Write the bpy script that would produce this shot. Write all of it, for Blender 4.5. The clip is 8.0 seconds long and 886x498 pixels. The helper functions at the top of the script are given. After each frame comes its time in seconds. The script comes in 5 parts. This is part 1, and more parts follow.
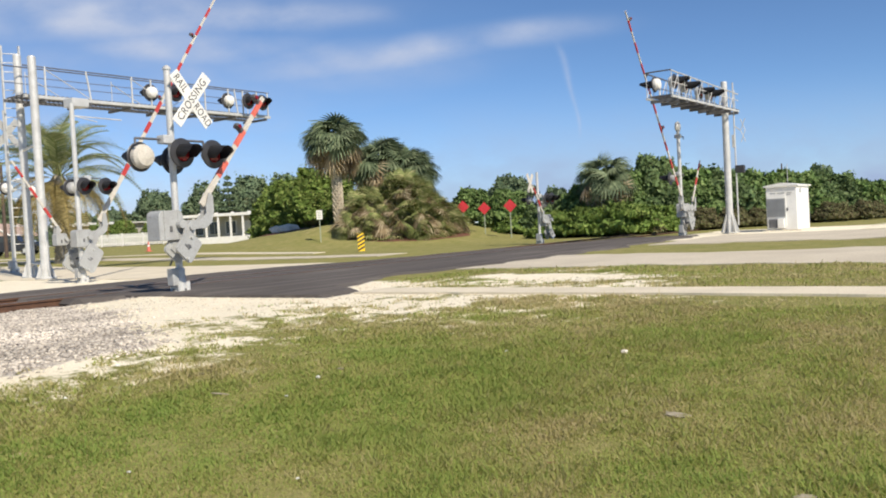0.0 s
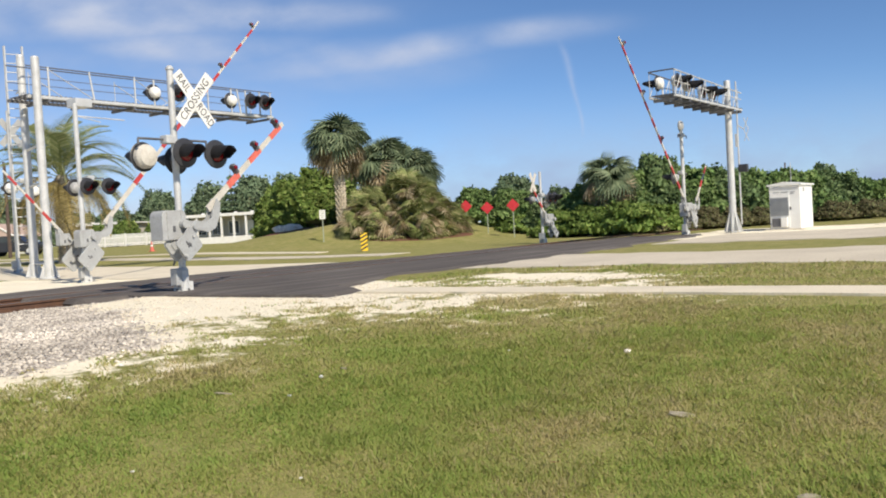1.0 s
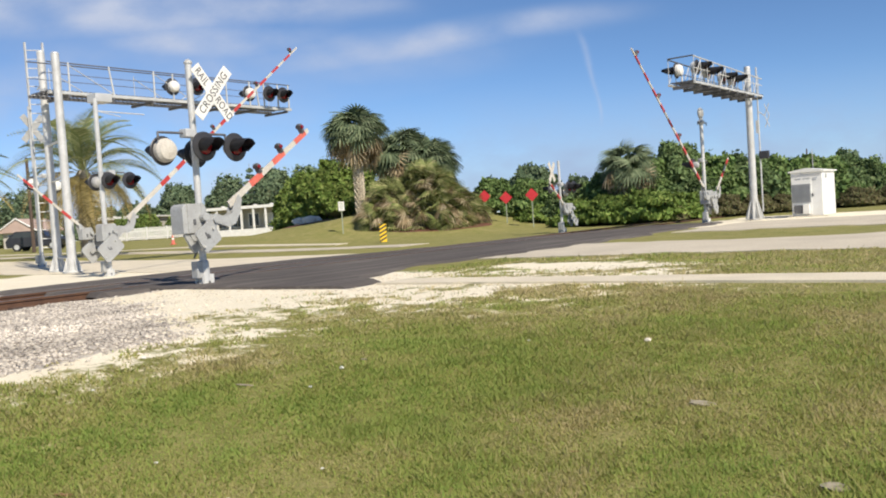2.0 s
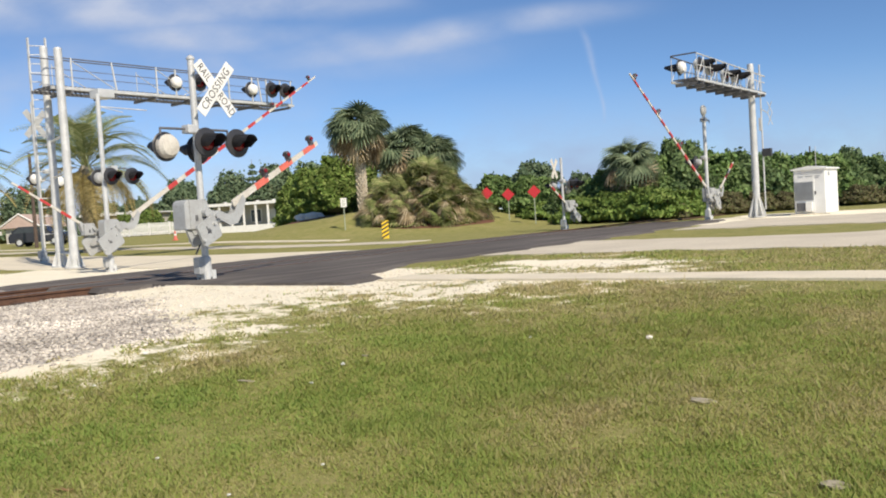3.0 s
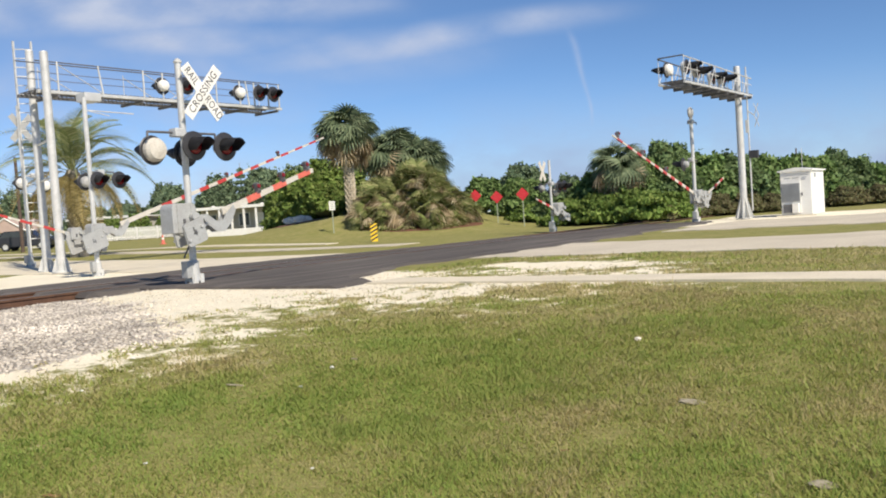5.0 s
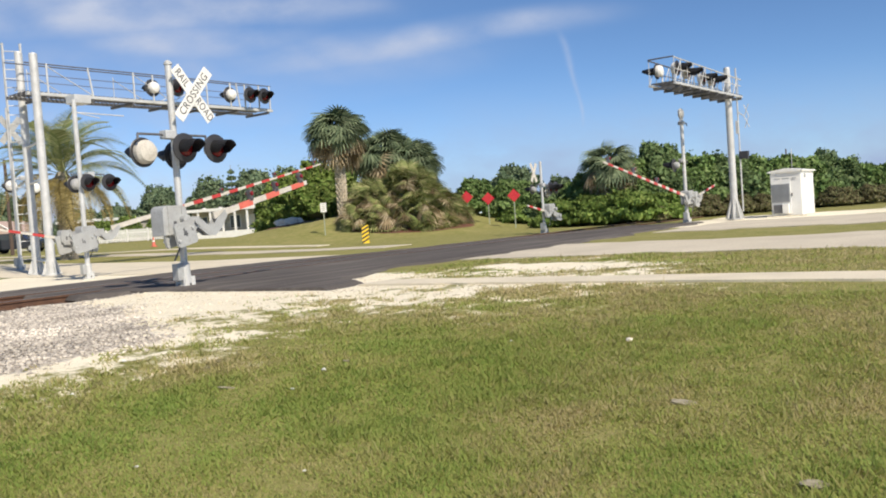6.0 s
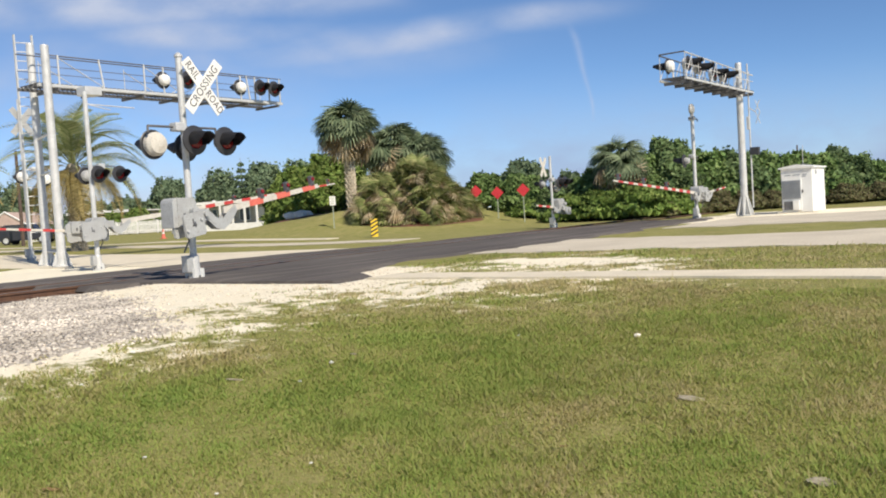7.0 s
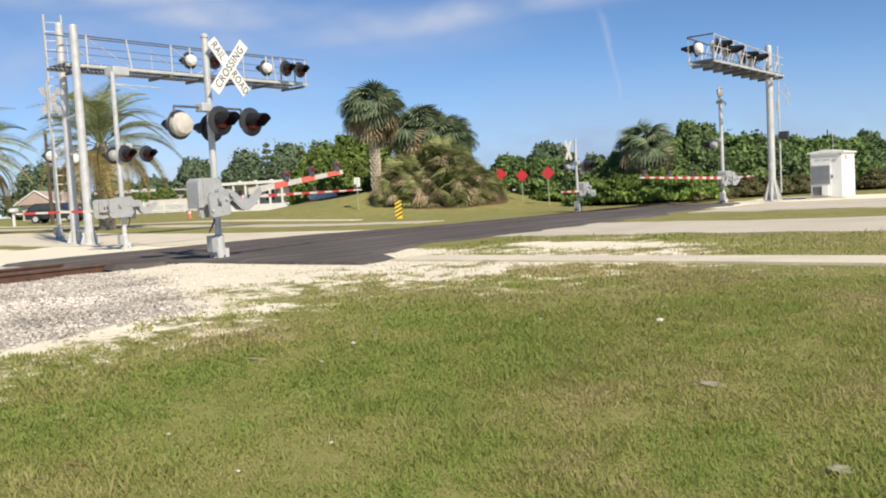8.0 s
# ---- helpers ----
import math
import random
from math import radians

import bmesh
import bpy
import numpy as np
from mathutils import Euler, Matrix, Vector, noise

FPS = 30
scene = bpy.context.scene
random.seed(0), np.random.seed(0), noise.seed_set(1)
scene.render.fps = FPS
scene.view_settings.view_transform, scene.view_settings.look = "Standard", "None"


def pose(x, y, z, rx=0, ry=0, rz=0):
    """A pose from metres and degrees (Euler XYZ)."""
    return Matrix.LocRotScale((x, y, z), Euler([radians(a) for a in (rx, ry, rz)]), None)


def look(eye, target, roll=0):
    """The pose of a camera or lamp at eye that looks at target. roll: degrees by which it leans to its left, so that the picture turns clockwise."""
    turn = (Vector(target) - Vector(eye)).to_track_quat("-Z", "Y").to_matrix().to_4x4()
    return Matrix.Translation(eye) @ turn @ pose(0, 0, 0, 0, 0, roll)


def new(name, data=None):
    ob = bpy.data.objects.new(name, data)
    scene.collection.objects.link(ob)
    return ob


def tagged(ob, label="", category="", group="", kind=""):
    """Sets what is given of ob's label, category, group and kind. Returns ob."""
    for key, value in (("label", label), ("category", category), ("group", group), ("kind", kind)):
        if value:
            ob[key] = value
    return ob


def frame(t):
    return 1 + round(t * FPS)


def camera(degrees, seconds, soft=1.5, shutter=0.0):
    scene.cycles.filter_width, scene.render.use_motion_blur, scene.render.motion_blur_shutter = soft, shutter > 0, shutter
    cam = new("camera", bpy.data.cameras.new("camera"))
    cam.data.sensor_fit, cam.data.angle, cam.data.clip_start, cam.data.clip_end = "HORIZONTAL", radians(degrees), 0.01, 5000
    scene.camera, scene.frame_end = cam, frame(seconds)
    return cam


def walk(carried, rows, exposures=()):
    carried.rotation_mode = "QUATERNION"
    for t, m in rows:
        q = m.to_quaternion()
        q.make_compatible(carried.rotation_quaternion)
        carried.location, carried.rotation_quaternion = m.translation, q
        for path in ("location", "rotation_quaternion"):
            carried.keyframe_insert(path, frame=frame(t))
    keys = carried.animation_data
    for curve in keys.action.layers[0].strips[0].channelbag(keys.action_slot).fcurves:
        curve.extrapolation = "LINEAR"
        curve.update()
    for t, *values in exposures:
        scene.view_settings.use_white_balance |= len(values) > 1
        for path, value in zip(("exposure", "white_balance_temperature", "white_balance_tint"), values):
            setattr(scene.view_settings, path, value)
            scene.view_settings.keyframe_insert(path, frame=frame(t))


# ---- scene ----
cam = camera(54.0, 8.0, soft=1.9)
# rows: seconds, side step, yaw, pitch, roll (metres, degrees)
EYE = 1.0
PATH = [
    (0.0, 0.0, 35.85, -1.63, 3.18), (0.5, 0.0, 35.99, -1.57, 3.30), (1.0, 0.0, 36.04, -1.65, 3.26),
    (1.5, 0.0, 36.36, -1.78, 3.42), (2.0, 0.005, 37.29, -2.20, 3.86), (3.5, 0.01, 37.35, -2.46, 3.58),
    (4.0, 0.01, 37.18, -2.50, 3.42), (5.5, 0.01, 36.41, -2.16, 4.18), (6.0, 0.01, 36.13, -2.22, 4.07),
    (6.5, 0.01, 36.26, -2.59, 3.77), (7.0, 0.015, 36.73, -2.57, 3.66), (7.5, 0.02, 36.86, -3.44, 3.34),
    (8.0, 0.03, 38.35, -3.64, 3.16),
]
walk(cam, [(t, pose(0.81 * s, 0.59 * s, EYE, 90 + p, r, y)) for t, s, y, p, r in PATH])

# ---- light ----
SUN_DIR = Vector((0.88, -0.32, 0.84)).normalized()
world = bpy.data.worlds.new("sky")
scene.world = world
world.use_nodes = True
wn = world.node_tree.nodes
sky = wn.new("ShaderNodeTexSky")
sky.sky_type = "NISHITA"
sky.sun_disc = False
sky.sun_elevation = math.asin(SUN_DIR.z)
sky.sun_rotation = math.atan2(SUN_DIR.x, SUN_DIR.y)
sky.altitude, sky.air_density, sky.dust_density, sky.ozone_density = 2500, 0.9, 0.0, 5.0
wn["Background"].inputs["Strength"].default_value = 0.102
CLOUD = 0.80
deep = wn.new("ShaderNodeHueSaturation")
deep.inputs["Saturation"].default_value = 1.04
world.node_tree.links.new(sky.outputs[0], deep.inputs["Color"])
world.node_tree.links.new(deep.outputs[0], wn["Background"].inputs["Color"])
sun = new("sun", bpy.data.lights.new("sun", "SUN"))
sun.data.energy, sun.data.angle, sun.data.color = 5.0, radians(0.5), (1.0, 0.91, 0.78)
sun.matrix_world = look((0, 0, 60), Vector((0, 0, 60)) - SUN_DIR)
scene.view_settings.exposure = 0.25


# ---- materials ----
def material(name, base, second=None, scale=8.0, rough=0.6, metal=0.0, bump=0.0, bump_scale=60.0, third=None, fine=40.0, per_object=0.0, per_island=0.0, spec=0.5):
    """A surface with a broad and a fine variation of colour, and a fine relief."""
    m = bpy.data.materials.new(name)
    m.use_nodes = True
    nt = m.node_tree
    n, l = nt.nodes, nt.links
    b = n["Principled BSDF"]
    b.inputs["Roughness"].default_value = rough
    b.inputs["Metallic"].default_value = metal
    b.inputs["Specular IOR Level"].default_value = spec
    co = n.new("ShaderNodeTexCoord")
    second = second or tuple(c * 0.8 for c in base)
    third = third or tuple(c * 0.9 for c in second)
    a = n.new("ShaderNodeTexNoise")
    a.inputs["Scale"].default_value, a.inputs["Detail"].default_value = scale, 5
    l.new(co.outputs["Object"], a.inputs["Vector"])
    r1 = n.new("ShaderNodeValToRGB")
    r1.color_ramp.elements[0].position, r1.color_ramp.elements[1].position = 0.35, 0.65
    r1.color_ramp.elements[0].color, r1.color_ramp.elements[1].color = (*base, 1), (*second, 1)
    l.new(a.outputs["Fac"], r1.inputs["Fac"])
    f = n.new("ShaderNodeTexNoise")
    f.inputs["Scale"].default_value, f.inputs["Detail"].default_value = fine, 3
    l.new(co.outputs["Object"], f.inputs["Vector"])
    r2 = n.new("ShaderNodeValToRGB")
    r2.color_ramp.elements[0].position, r2.color_ramp.elements[1].position = 0.52, 0.72
    r2.color_ramp.elements[0].color, r2.color_ramp.elements[1].color = (0, 0, 0, 1), (1, 1, 1, 1)
    l.new(f.outputs["Fac"], r2.inputs["Fac"])
    mix = n.new("ShaderNodeMix")
    mix.data_type = "RGBA"
    l.new(r2.outputs["Color"], mix.inputs["Factor"])
    l.new(r1.outputs["Color"], mix.inputs["A"])
    mix.inputs["B"].default_value = (*third, 1)
    out = mix.outputs["Result"]
    if per_object or per_island:
        src = n.new("ShaderNodeObjectInfo").outputs["Random"] if per_object else n.new("ShaderNodeNewGeometry").outputs["Random Per Island"]
        amount = per_object or per_island
        mr = n.new("ShaderNodeMapRange")
        mr.inputs["To Min"].default_value, mr.inputs["To Max"].default_value = 1 - amount, 1 + amount
        l.new(src, mr.inputs["Value"])
        hs = n.new("ShaderNodeHueSaturation")
        l.new(mr.outputs["Result"], hs.inputs["Value"])
        l.new(out, hs.inputs["Color"])
        out = hs.outputs["Color"]
    l.new(out, b.inputs["Base Color"])
    if bump:
        bn = n.new("ShaderNodeTexNoise")
        bn.inputs["Scale"].default_value, bn.inputs["Detail"].default_value = bump_scale, 4
        l.new(co.outputs["Object"], bn.inputs["Vector"])
        bp = n.new("ShaderNodeBump")
        bp.inputs["Strength"].default_value, bp.inputs["Distance"].default_value = bump, 0.02
        l.new(bn.outputs["Fac"], bp.inputs["Height"])
        l.new(bp.outputs["Normal"], b.inputs["Normal"])
    return m


ALU = material("galvanised_steel", (0.62, 0.62, 0.60), (0.50, 0.50, 0.48), 3.0, 0.5, 0.25, 0.1, third=(0.42, 0.41, 0.38))
GREY = material("grey_paint", (0.42, 0.43, 0.42), (0.36, 0.36, 0.35), 4.0, 0.5, 0.1, 0.1, third=(0.30, 0.29, 0.27))
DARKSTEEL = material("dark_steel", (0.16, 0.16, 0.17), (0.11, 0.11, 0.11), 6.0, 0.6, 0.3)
BLACK = material("black_paint", (0.030, 0.030, 0.034), (0.042, 0.041, 0.042), 5.0, 0.45)
WHITE = material("white_paint", (0.78, 0.77, 0.73), (0.70, 0.68, 0.63), 3.0, 0.5, 0, 0.05, third=(0.62, 0.60, 0.54))
RED = material("red_tape", (0.50, 0.05, 0.045), (0.42, 0.045, 0.04), 6.0, 0.5)
ORANGE = material("faded_red_tape", (0.70, 0.17, 0.12), (0.60, 0.13, 0.09), 6.0, 0.5)
CREAM = material("weathered_cream_paint", (0.60, 0.57, 0.50), (0.52, 0.48, 0.41), 5.0, 0.6, 0, 0.1, third=(0.42, 0.38, 0.32))
LENS = material("red_lens", (0.22, 0.008, 0.012), (0.16, 0.006, 0.008), 20, 0.15)


# ---- mesh helpers ----
def part(name, bm, mat, parent=None, label="", smooth=False):
    me = bpy.data.meshes.new(name)
    bm.to_mesh(me)
    bm.free()
    if smooth:
        me.polygons.foreach_set("use_smooth", [True] * len(me.polygons))
    me.materials.append(mat)
    ob = new(name, me)
    if parent:
        ob.parent = parent
    return tagged(ob, label)


def thing(name, m, label, category, group="", kind=""):
    ob = new(name)
    ob.empty_display_size = 0.2
    ob.matrix_basis = m
    return tagged(ob, label, category, group, kind)


def box(bm, cx, cy, cz, sx, sy, sz, m=None, bevel=0.0):
    r = bmesh.ops.create_cube(bm, size=1.0)
    vs = r["verts"]
    for v in vs:
        v.co = Vector((cx + v.co.x * sx, cy + v.co.y * sy, cz + v.co.z * sz))
    if bevel:
        es = list({e for v in vs for e in v.link_edges})
        out = bmesh.ops.bevel(bm, geom=es, offset=bevel, segments=2, affect="EDGES", profile=0.6)
        vs = list({v for f in out["faces"] for v in f.verts} | {v for v in vs if v.is_valid})
    if m:
        for v in vs:
            v.co = m @ v.co
    return bm


def tube(bm, a, b, r, r2=None, seg=12, caps=True):
    """A round bar from a to b."""
    a, b = Vector(a), Vector(b)
    r2 = r if r2 is None else r2
    d = b - a
    q = d.to_track_quat("Z", "Y").to_matrix()
    rings = []
    for c, rad in ((a, r), (b, r2)):
        rings.append([bm.verts.new(c + q @ Vector((rad * math.cos(2 * math.pi * i / seg), rad * math.sin(2 * math.pi * i / seg), 0))) for i in range(seg)])
    for i in range(seg):
        j = (i + 1) % seg
        bm.faces.new((rings[0][i], rings[0][j], rings[1][j], rings[1][i]))
    if caps:
        bm.faces.new(rings[0][::-1])
        bm.faces.new(rings[1])
    return bm


def lathe(bm, profile, m, seg=20, caps=True):
    """A turned body: (radius, height) pairs about the z axis of m."""
    rings = []
    for r, z in profile:
        rings.append([bm.verts.new(m @ Vector((r * math.cos(2 * math.pi * i / seg), r * math.sin(2 * math.pi * i / seg), z))) for i in range(seg)])
    for k in range(len(rings) - 1):
        for i in range(seg):
            j = (i + 1) % seg
            bm.faces.new((rings[k][i], rings[k][j], rings[k + 1][j], rings[k + 1][i]))
    if caps:
        bm.faces.new(rings[0][::-1])
        bm.faces.new(rings[-1])
    return bm


def prism(bm, outline, depth, m):
    """A plate: an outline in the x-y plane of m, with depth along its z."""
    lo = [bm.verts.new(m @ Vector((x, y, 0))) for x, y in outline]
    hi = [bm.verts.new(m @ Vector((x, y, depth))) for x, y in outline]
    n = len(outline)
    bm.faces.new(lo[::-1])
    bm.faces.new(hi)
    for i in range(n):
        j = (i + 1) % n
        bm.faces.new((lo[i], lo[j], hi[j], hi[i]))
    return bm


def B():
    return bmesh.new()


def rig(a, d, z=0.0):
    """World place from metres to the side of and ahead of the viewpoint."""
    c, s = math.cos(radians(36)), math.sin(radians(36))
    return Vector((a * c - d * s, a * s + d * c, z))


# ---- ground ----
def ss(a, b, v):
    t = np.clip((np.asarray(v, float) - a) / (b - a), 0, 1)
    return t * t * (3 - 2 * t)


MOUND, PALM_FOOT = rig(-3.6, 53.0), rig(-5.5, 47.6)


def ground_z(x, y):
    """The lie of the land: a low verge at the viewpoint, a planted mound beyond the crossing, a slow rise to the houses."""
    x, y = np.asarray(x, float), np.asarray(y, float)
    z = 0.22 * ss(-24, -42, x) * ss(8, 14, y) + 0.35 * ss(-45, -80, x) * ss(10, 30, y)
    z = z + 1.2 * np.exp(-(((x - MOUND.x) ** 2 + (y - MOUND.y) ** 2) / 75.0) ** 1.5)
    z = z + 0.35 * np.exp(-((x - PALM_FOOT.x) ** 2 + (y - PALM_FOOT.y) ** 2) / 4.0)
    z = z - 0.45 * (1 - ss(3, 11, np.hypot(x, y)))
    z = z - 0.15 * ss(2.3, 1.35, np.abs(x + 15.5)) * ss(9.7, 9.0, y)
    near = ss(45, 18, np.hypot(x, y)) * ss(0.9, 1.6, np.abs(y - 10.4)) * ss(0.4, 1.2, np.abs(x + 12.9) + np.abs(y - 9.8))
    z = z + near * (0.022 * vnoise(x, y, 0.7, 11) + 0.03 * vnoise(x, y, 1.9, 12)) * ss(-9.9, -9.0, np.where(y > 10, x, -9.0))
    z = z + 0.03 * np.exp(-((x + 12.9) ** 2 + (y - 9.8) ** 2) / 2.6)
    return z


def gz(x, y):
    return float(ground_z(x, y))


def wobble(x, y, s, k=0.0):
    """Cheap smooth variation of the ground, about -1 to 1."""
    return (np.sin(x * 1.7 / s + 1.3 + k) * np.cos(y * 1.3 / s - 0.7 + k) + np.sin(x * 0.9 / s - y * 1.9 / s + 2.1 * k + 0.4) + 0.6 * np.sin(x * 3.1 / s + y * 2.3 / s + k)) / 2.6


LATTICE = np.random.default_rng(3).random((256, 256)) * 2 - 1


def vnoise(x, y, s, k=0):
    """Smooth value noise, -1 to 1, with lumps about s metres across."""
    u, v = np.asarray(x) / s + 17.3 * k + 500, np.asarray(y) / s + 31.7 * k + 500
    iu, iv = np.floor(u).astype(int), np.floor(v).astype(int)
    fu, fv = u - iu, v - iv
    fu, fv = fu * fu * (3 - 2 * fu), fv * fv * (3 - 2 * fv)
    a, b = LATTICE[iu % 256, iv % 256], LATTICE[(iu + 1) % 256, iv % 256]
    c, d = LATTICE[iu % 256, (iv + 1) % 256], LATTICE[(iu + 1) % 256, (iv + 1) % 256]
    return (a * (1 - fu) + b * fu) * (1 - fv) + (c * (1 - fu) + d * fu) * fv


def masks(x, y):
    """Where bare sand and where railway ballast covers the ground (0 to 1)."""
    w = vnoise(x, y, 1.1, 1) * 0.42 + vnoise(x, y, 0.4, 2) * 0.26 + vnoise(x, y, 0.15, 14) * 0.16
    # sandy apron along the track and round the mast
    edge = -8.25 - 0.06 * np.clip(y - 5.0, 0, 4.0)
    sand = ss(0.6, -0.6, (x - edge) * 0.8 + w * 1.3) * ss(13.2, 12.2, y + w)
    # worn patches between the apron and the lawn
    band = ss(0.5, -0.7, x + 6.7 - 0.72 * np.clip(y - 6.0, 0, 4.2) + w * 1.6) * ss(13.4, 12.2, y + w)
    patch = vnoise(x, y, 0.75, 5) * 0.4 + vnoise(x, y, 0.3, 6) * 0.5 + vnoise(x, y, 0.13, 13) * 0.45
    sand = np.maximum(sand, band * np.clip(0.54 + 0.75 * patch, 0.15, 0.9))
    sand = np.maximum(sand, 0.9 * ss(0.6, -0.3, np.abs(y - 12.9 - w) - 0.45) * ss(-9.5, -8.5, x) * ss(-3.6, -6.0, x))
    sand = np.maximum(sand, np.clip(0.12 + 0.9 * patch, 0, 0.55) * ss(-10.5, -9.5, x) * ss(-2.5, -5.5, x) * ss(11.3, 11.8, y) * ss(16.6, 15.6, y))
    sand = np.maximum(sand, 0.95 * ss(0.5, -0.3, np.abs(x + 22.6) - 3.6 + w) * ss(11.4, 12.2, y + 0.3 * w - 0.25 * (x + 21)) * ss(17, 16, y))
    sand = np.maximum(sand, ss(0.4, -0.2, np.abs(x + 20.6) - 0.6 + w * 0.6) * ss(14.5, 13.5, y))
    sand = np.maximum(sand, 0.9 * ss(0.6, -0.6, np.abs(x + 9.5) - 3.4 + w) * ss(28.5, 29.3, y) * ss(40, 39, y))
    sand = np.maximum(sand, 0.9 * ss(-7.5, -5.5, x) * ss(33.0, 34.5, y + w) * ss(50, 47, y))
    bal = ss(0.5, -0.5, (y - 5.6 + 0.49 * (x + 8.0)) * 1.3 + w * 1.6) * ss(-7.2, -8.0, x + w * 0.8) * ss(-19.0, -18.2, x + w)
    return sand, bal


def worn(x, y):
    """How near the bare sand and ballast is: 1 beside it, 0 from a metre and a half away."""
    near = np.zeros_like(x)
    for dx, dy in ((-0.4, 0.3), (-0.8, 0.6), (-1.2, 0.9), (-0.3, 0.9), (-1.7, 0.5)):
        s, b = masks(x + dx, y + dy)
        near += np.maximum(s, b) * 0.2
    return near * ss(12.5, 11.0, y) * ss(-22, -20, x) * ss(0.0, -3.0, x)


def axis(lo, hi, fine_lo, fine_hi, step):
    v = list(np.arange(fine_lo, fine_hi + 1e-6, step))
    s, p = step, fine_hi
    while p < hi:
        s *= 1.18
        p += s
        v.append(min(p, hi))
    s, p = step, fine_lo
    while p > lo:
        s *= 1.18
        p -= s
        v.insert(0, max(p, lo))
    return np.array(v)


def sheet(name, xs, ys, zfun, mat, lift=0.0):
    gx, gy = np.meshgrid(xs, ys, indexing="ij")
    z = zfun(gx, gy) + lift
    nx, ny = gx.shape
    co = np.stack([gx, gy, z], -1).reshape(-1, 3)
    i = np.arange(nx * ny).reshape(nx, ny)
    q = np.stack([i[:-1, :-1], i[1:, :-1], i[1:, 1:], i[:-1, 1:]], -1).reshape(-1, 4)
    me = bpy.data.meshes.new(name)
    me.from_pydata(co.tolist(), [], q.tolist())
    me.polygons.foreach_set("use_smooth", [True] * len(me.polygons))
    me.materials.append(mat)
    return new(name, me), gx, gy


def ground_material():
    m = bpy.data.materials.new("verge")
    m.use_nodes = True
    nt = m.node_tree
    n, l = nt.nodes, nt.links
    b = n["Principled BSDF"]
    b.inputs["Roughness"].default_value = 0.95
    b.inputs["Specular IOR Level"].default_value = 0.15
    co = n.new("ShaderNodeTexCoord")

    def nz(scale, detail=6, rough=0.6):
        a = n.new("ShaderNodeTexNoise")
        a.inputs["Scale"].default_value, a.inputs["Detail"].default_value, a.inputs["Roughness"].default_value = scale, detail, rough
        l.new(co.outputs["Object"], a.inputs["Vector"])
        return a.outputs["Fac"]

    def ramp(fac, stops):
        r = n.new("ShaderNodeValToRGB")
        while len(r.color_ramp.elements) < len(stops):
            r.color_ramp.elements.new(0.5)
        for e, (p, c) in zip(r.color_ramp.elements, stops):
            e.position, e.color = p, (*c, 1)
        l.new(fac, r.inputs["Fac"])
        return r.outputs["Color"]

    def mix(fac, a, c, how="MIX"):
        x = n.new("ShaderNodeMix")
        x.data_type, x.blend_type = "RGBA", how
        if isinstance(fac, float):
            x.inputs["Factor"].default_value = fac
        else:
            l.new(fac, x.inputs["Factor"])
        l.new(a, x.inputs["A"])
        l.new(c, x.inputs["B"])
        return x.outputs["Result"]

    def threshold(attr, noise_out, spread, lo, hi):
        at = n.new("ShaderNodeAttribute")
        at.attribute_name = attr
        s = n.new("ShaderNodeMath")
        s.operation = "SUBTRACT"
        l.new(noise_out, s.inputs[0])
        s.inputs[1].default_value = 0.5
        mu = n.new("ShaderNodeMath")
        mu.operation = "MULTIPLY_ADD"
        l.new(s.outputs[0], mu.inputs[0])
        mu.inputs[1].default_value = spread
        l.new(at.outputs["Fac"], mu.inputs[2])
        mr = n.new("ShaderNodeMapRange")
        mr.inputs["From Min"].default_value, mr.inputs["From Max"].default_value = lo, hi
        l.new(mu.outputs[0], mr.inputs["Value"])
        return mr.outputs["Result"]

    grass = ramp(nz(0.55, 8, 0.65), [(0.32, (0.17, 0.19, 0.05)), (0.5, (0.25, 0.24, 0.08)), (0.62, (0.34, 0.295, 0.13)), (0.75, (0.19, 0.21, 0.06))])
    grass = mix(0.55, grass, ramp(nz(45, 5, 0.7), [(0.35, (0.14, 0.155, 0.03)), (0.5, (0.28, 0.265, 0.075)), (0.68, (0.48, 0.40, 0.19))]))
    tan = ramp(nz(2.6, 8, 0.72), [(0.36, (0.12, 0.14, 0.035)), (0.5, (0.23, 0.22, 0.08)), (0.64, (0.36, 0.30, 0.15))])
    grass = mix(0.45, grass, tan)
    sand = ramp(nz(1.6, 7, 0.6), [(0.35, (0.82, 0.74, 0.56)), (0.65, (0.90, 0.84, 0.68))])
    sand = mix(0.4, sand, ramp(nz(50, 4, 0.7), [(0.35, (0.56, 0.48, 0.34)), (0.6, (0.88, 0.80, 0.62))]))
    bal = ramp(nz(28, 3, 0.7), [(0.33, (0.22, 0.20, 0.18)), (0.5, (0.44, 0.40, 0.35)), (0.66, (0.64, 0.57, 0.48))])
    c = mix(threshold("sand", nz(2.6, 9, 0.72), 2.3, 0.38, 0.62), grass, sand)
    c = mix(threshold("ballast", nz(4.0, 7, 0.7), 1.4, 0.4, 0.6), c, bal)
    l.new(c, b.inputs["Base Color"])
    bp = n.new("ShaderNodeBump")
    bp.inputs["Strength"].default_value, bp.inputs["Distance"].default_value = 0.7, 0.03
    l.new(nz(30, 5, 0.7), bp.inputs["Height"])
    l.new(bp.outputs["Normal"], b.inputs["Normal"])
    return m


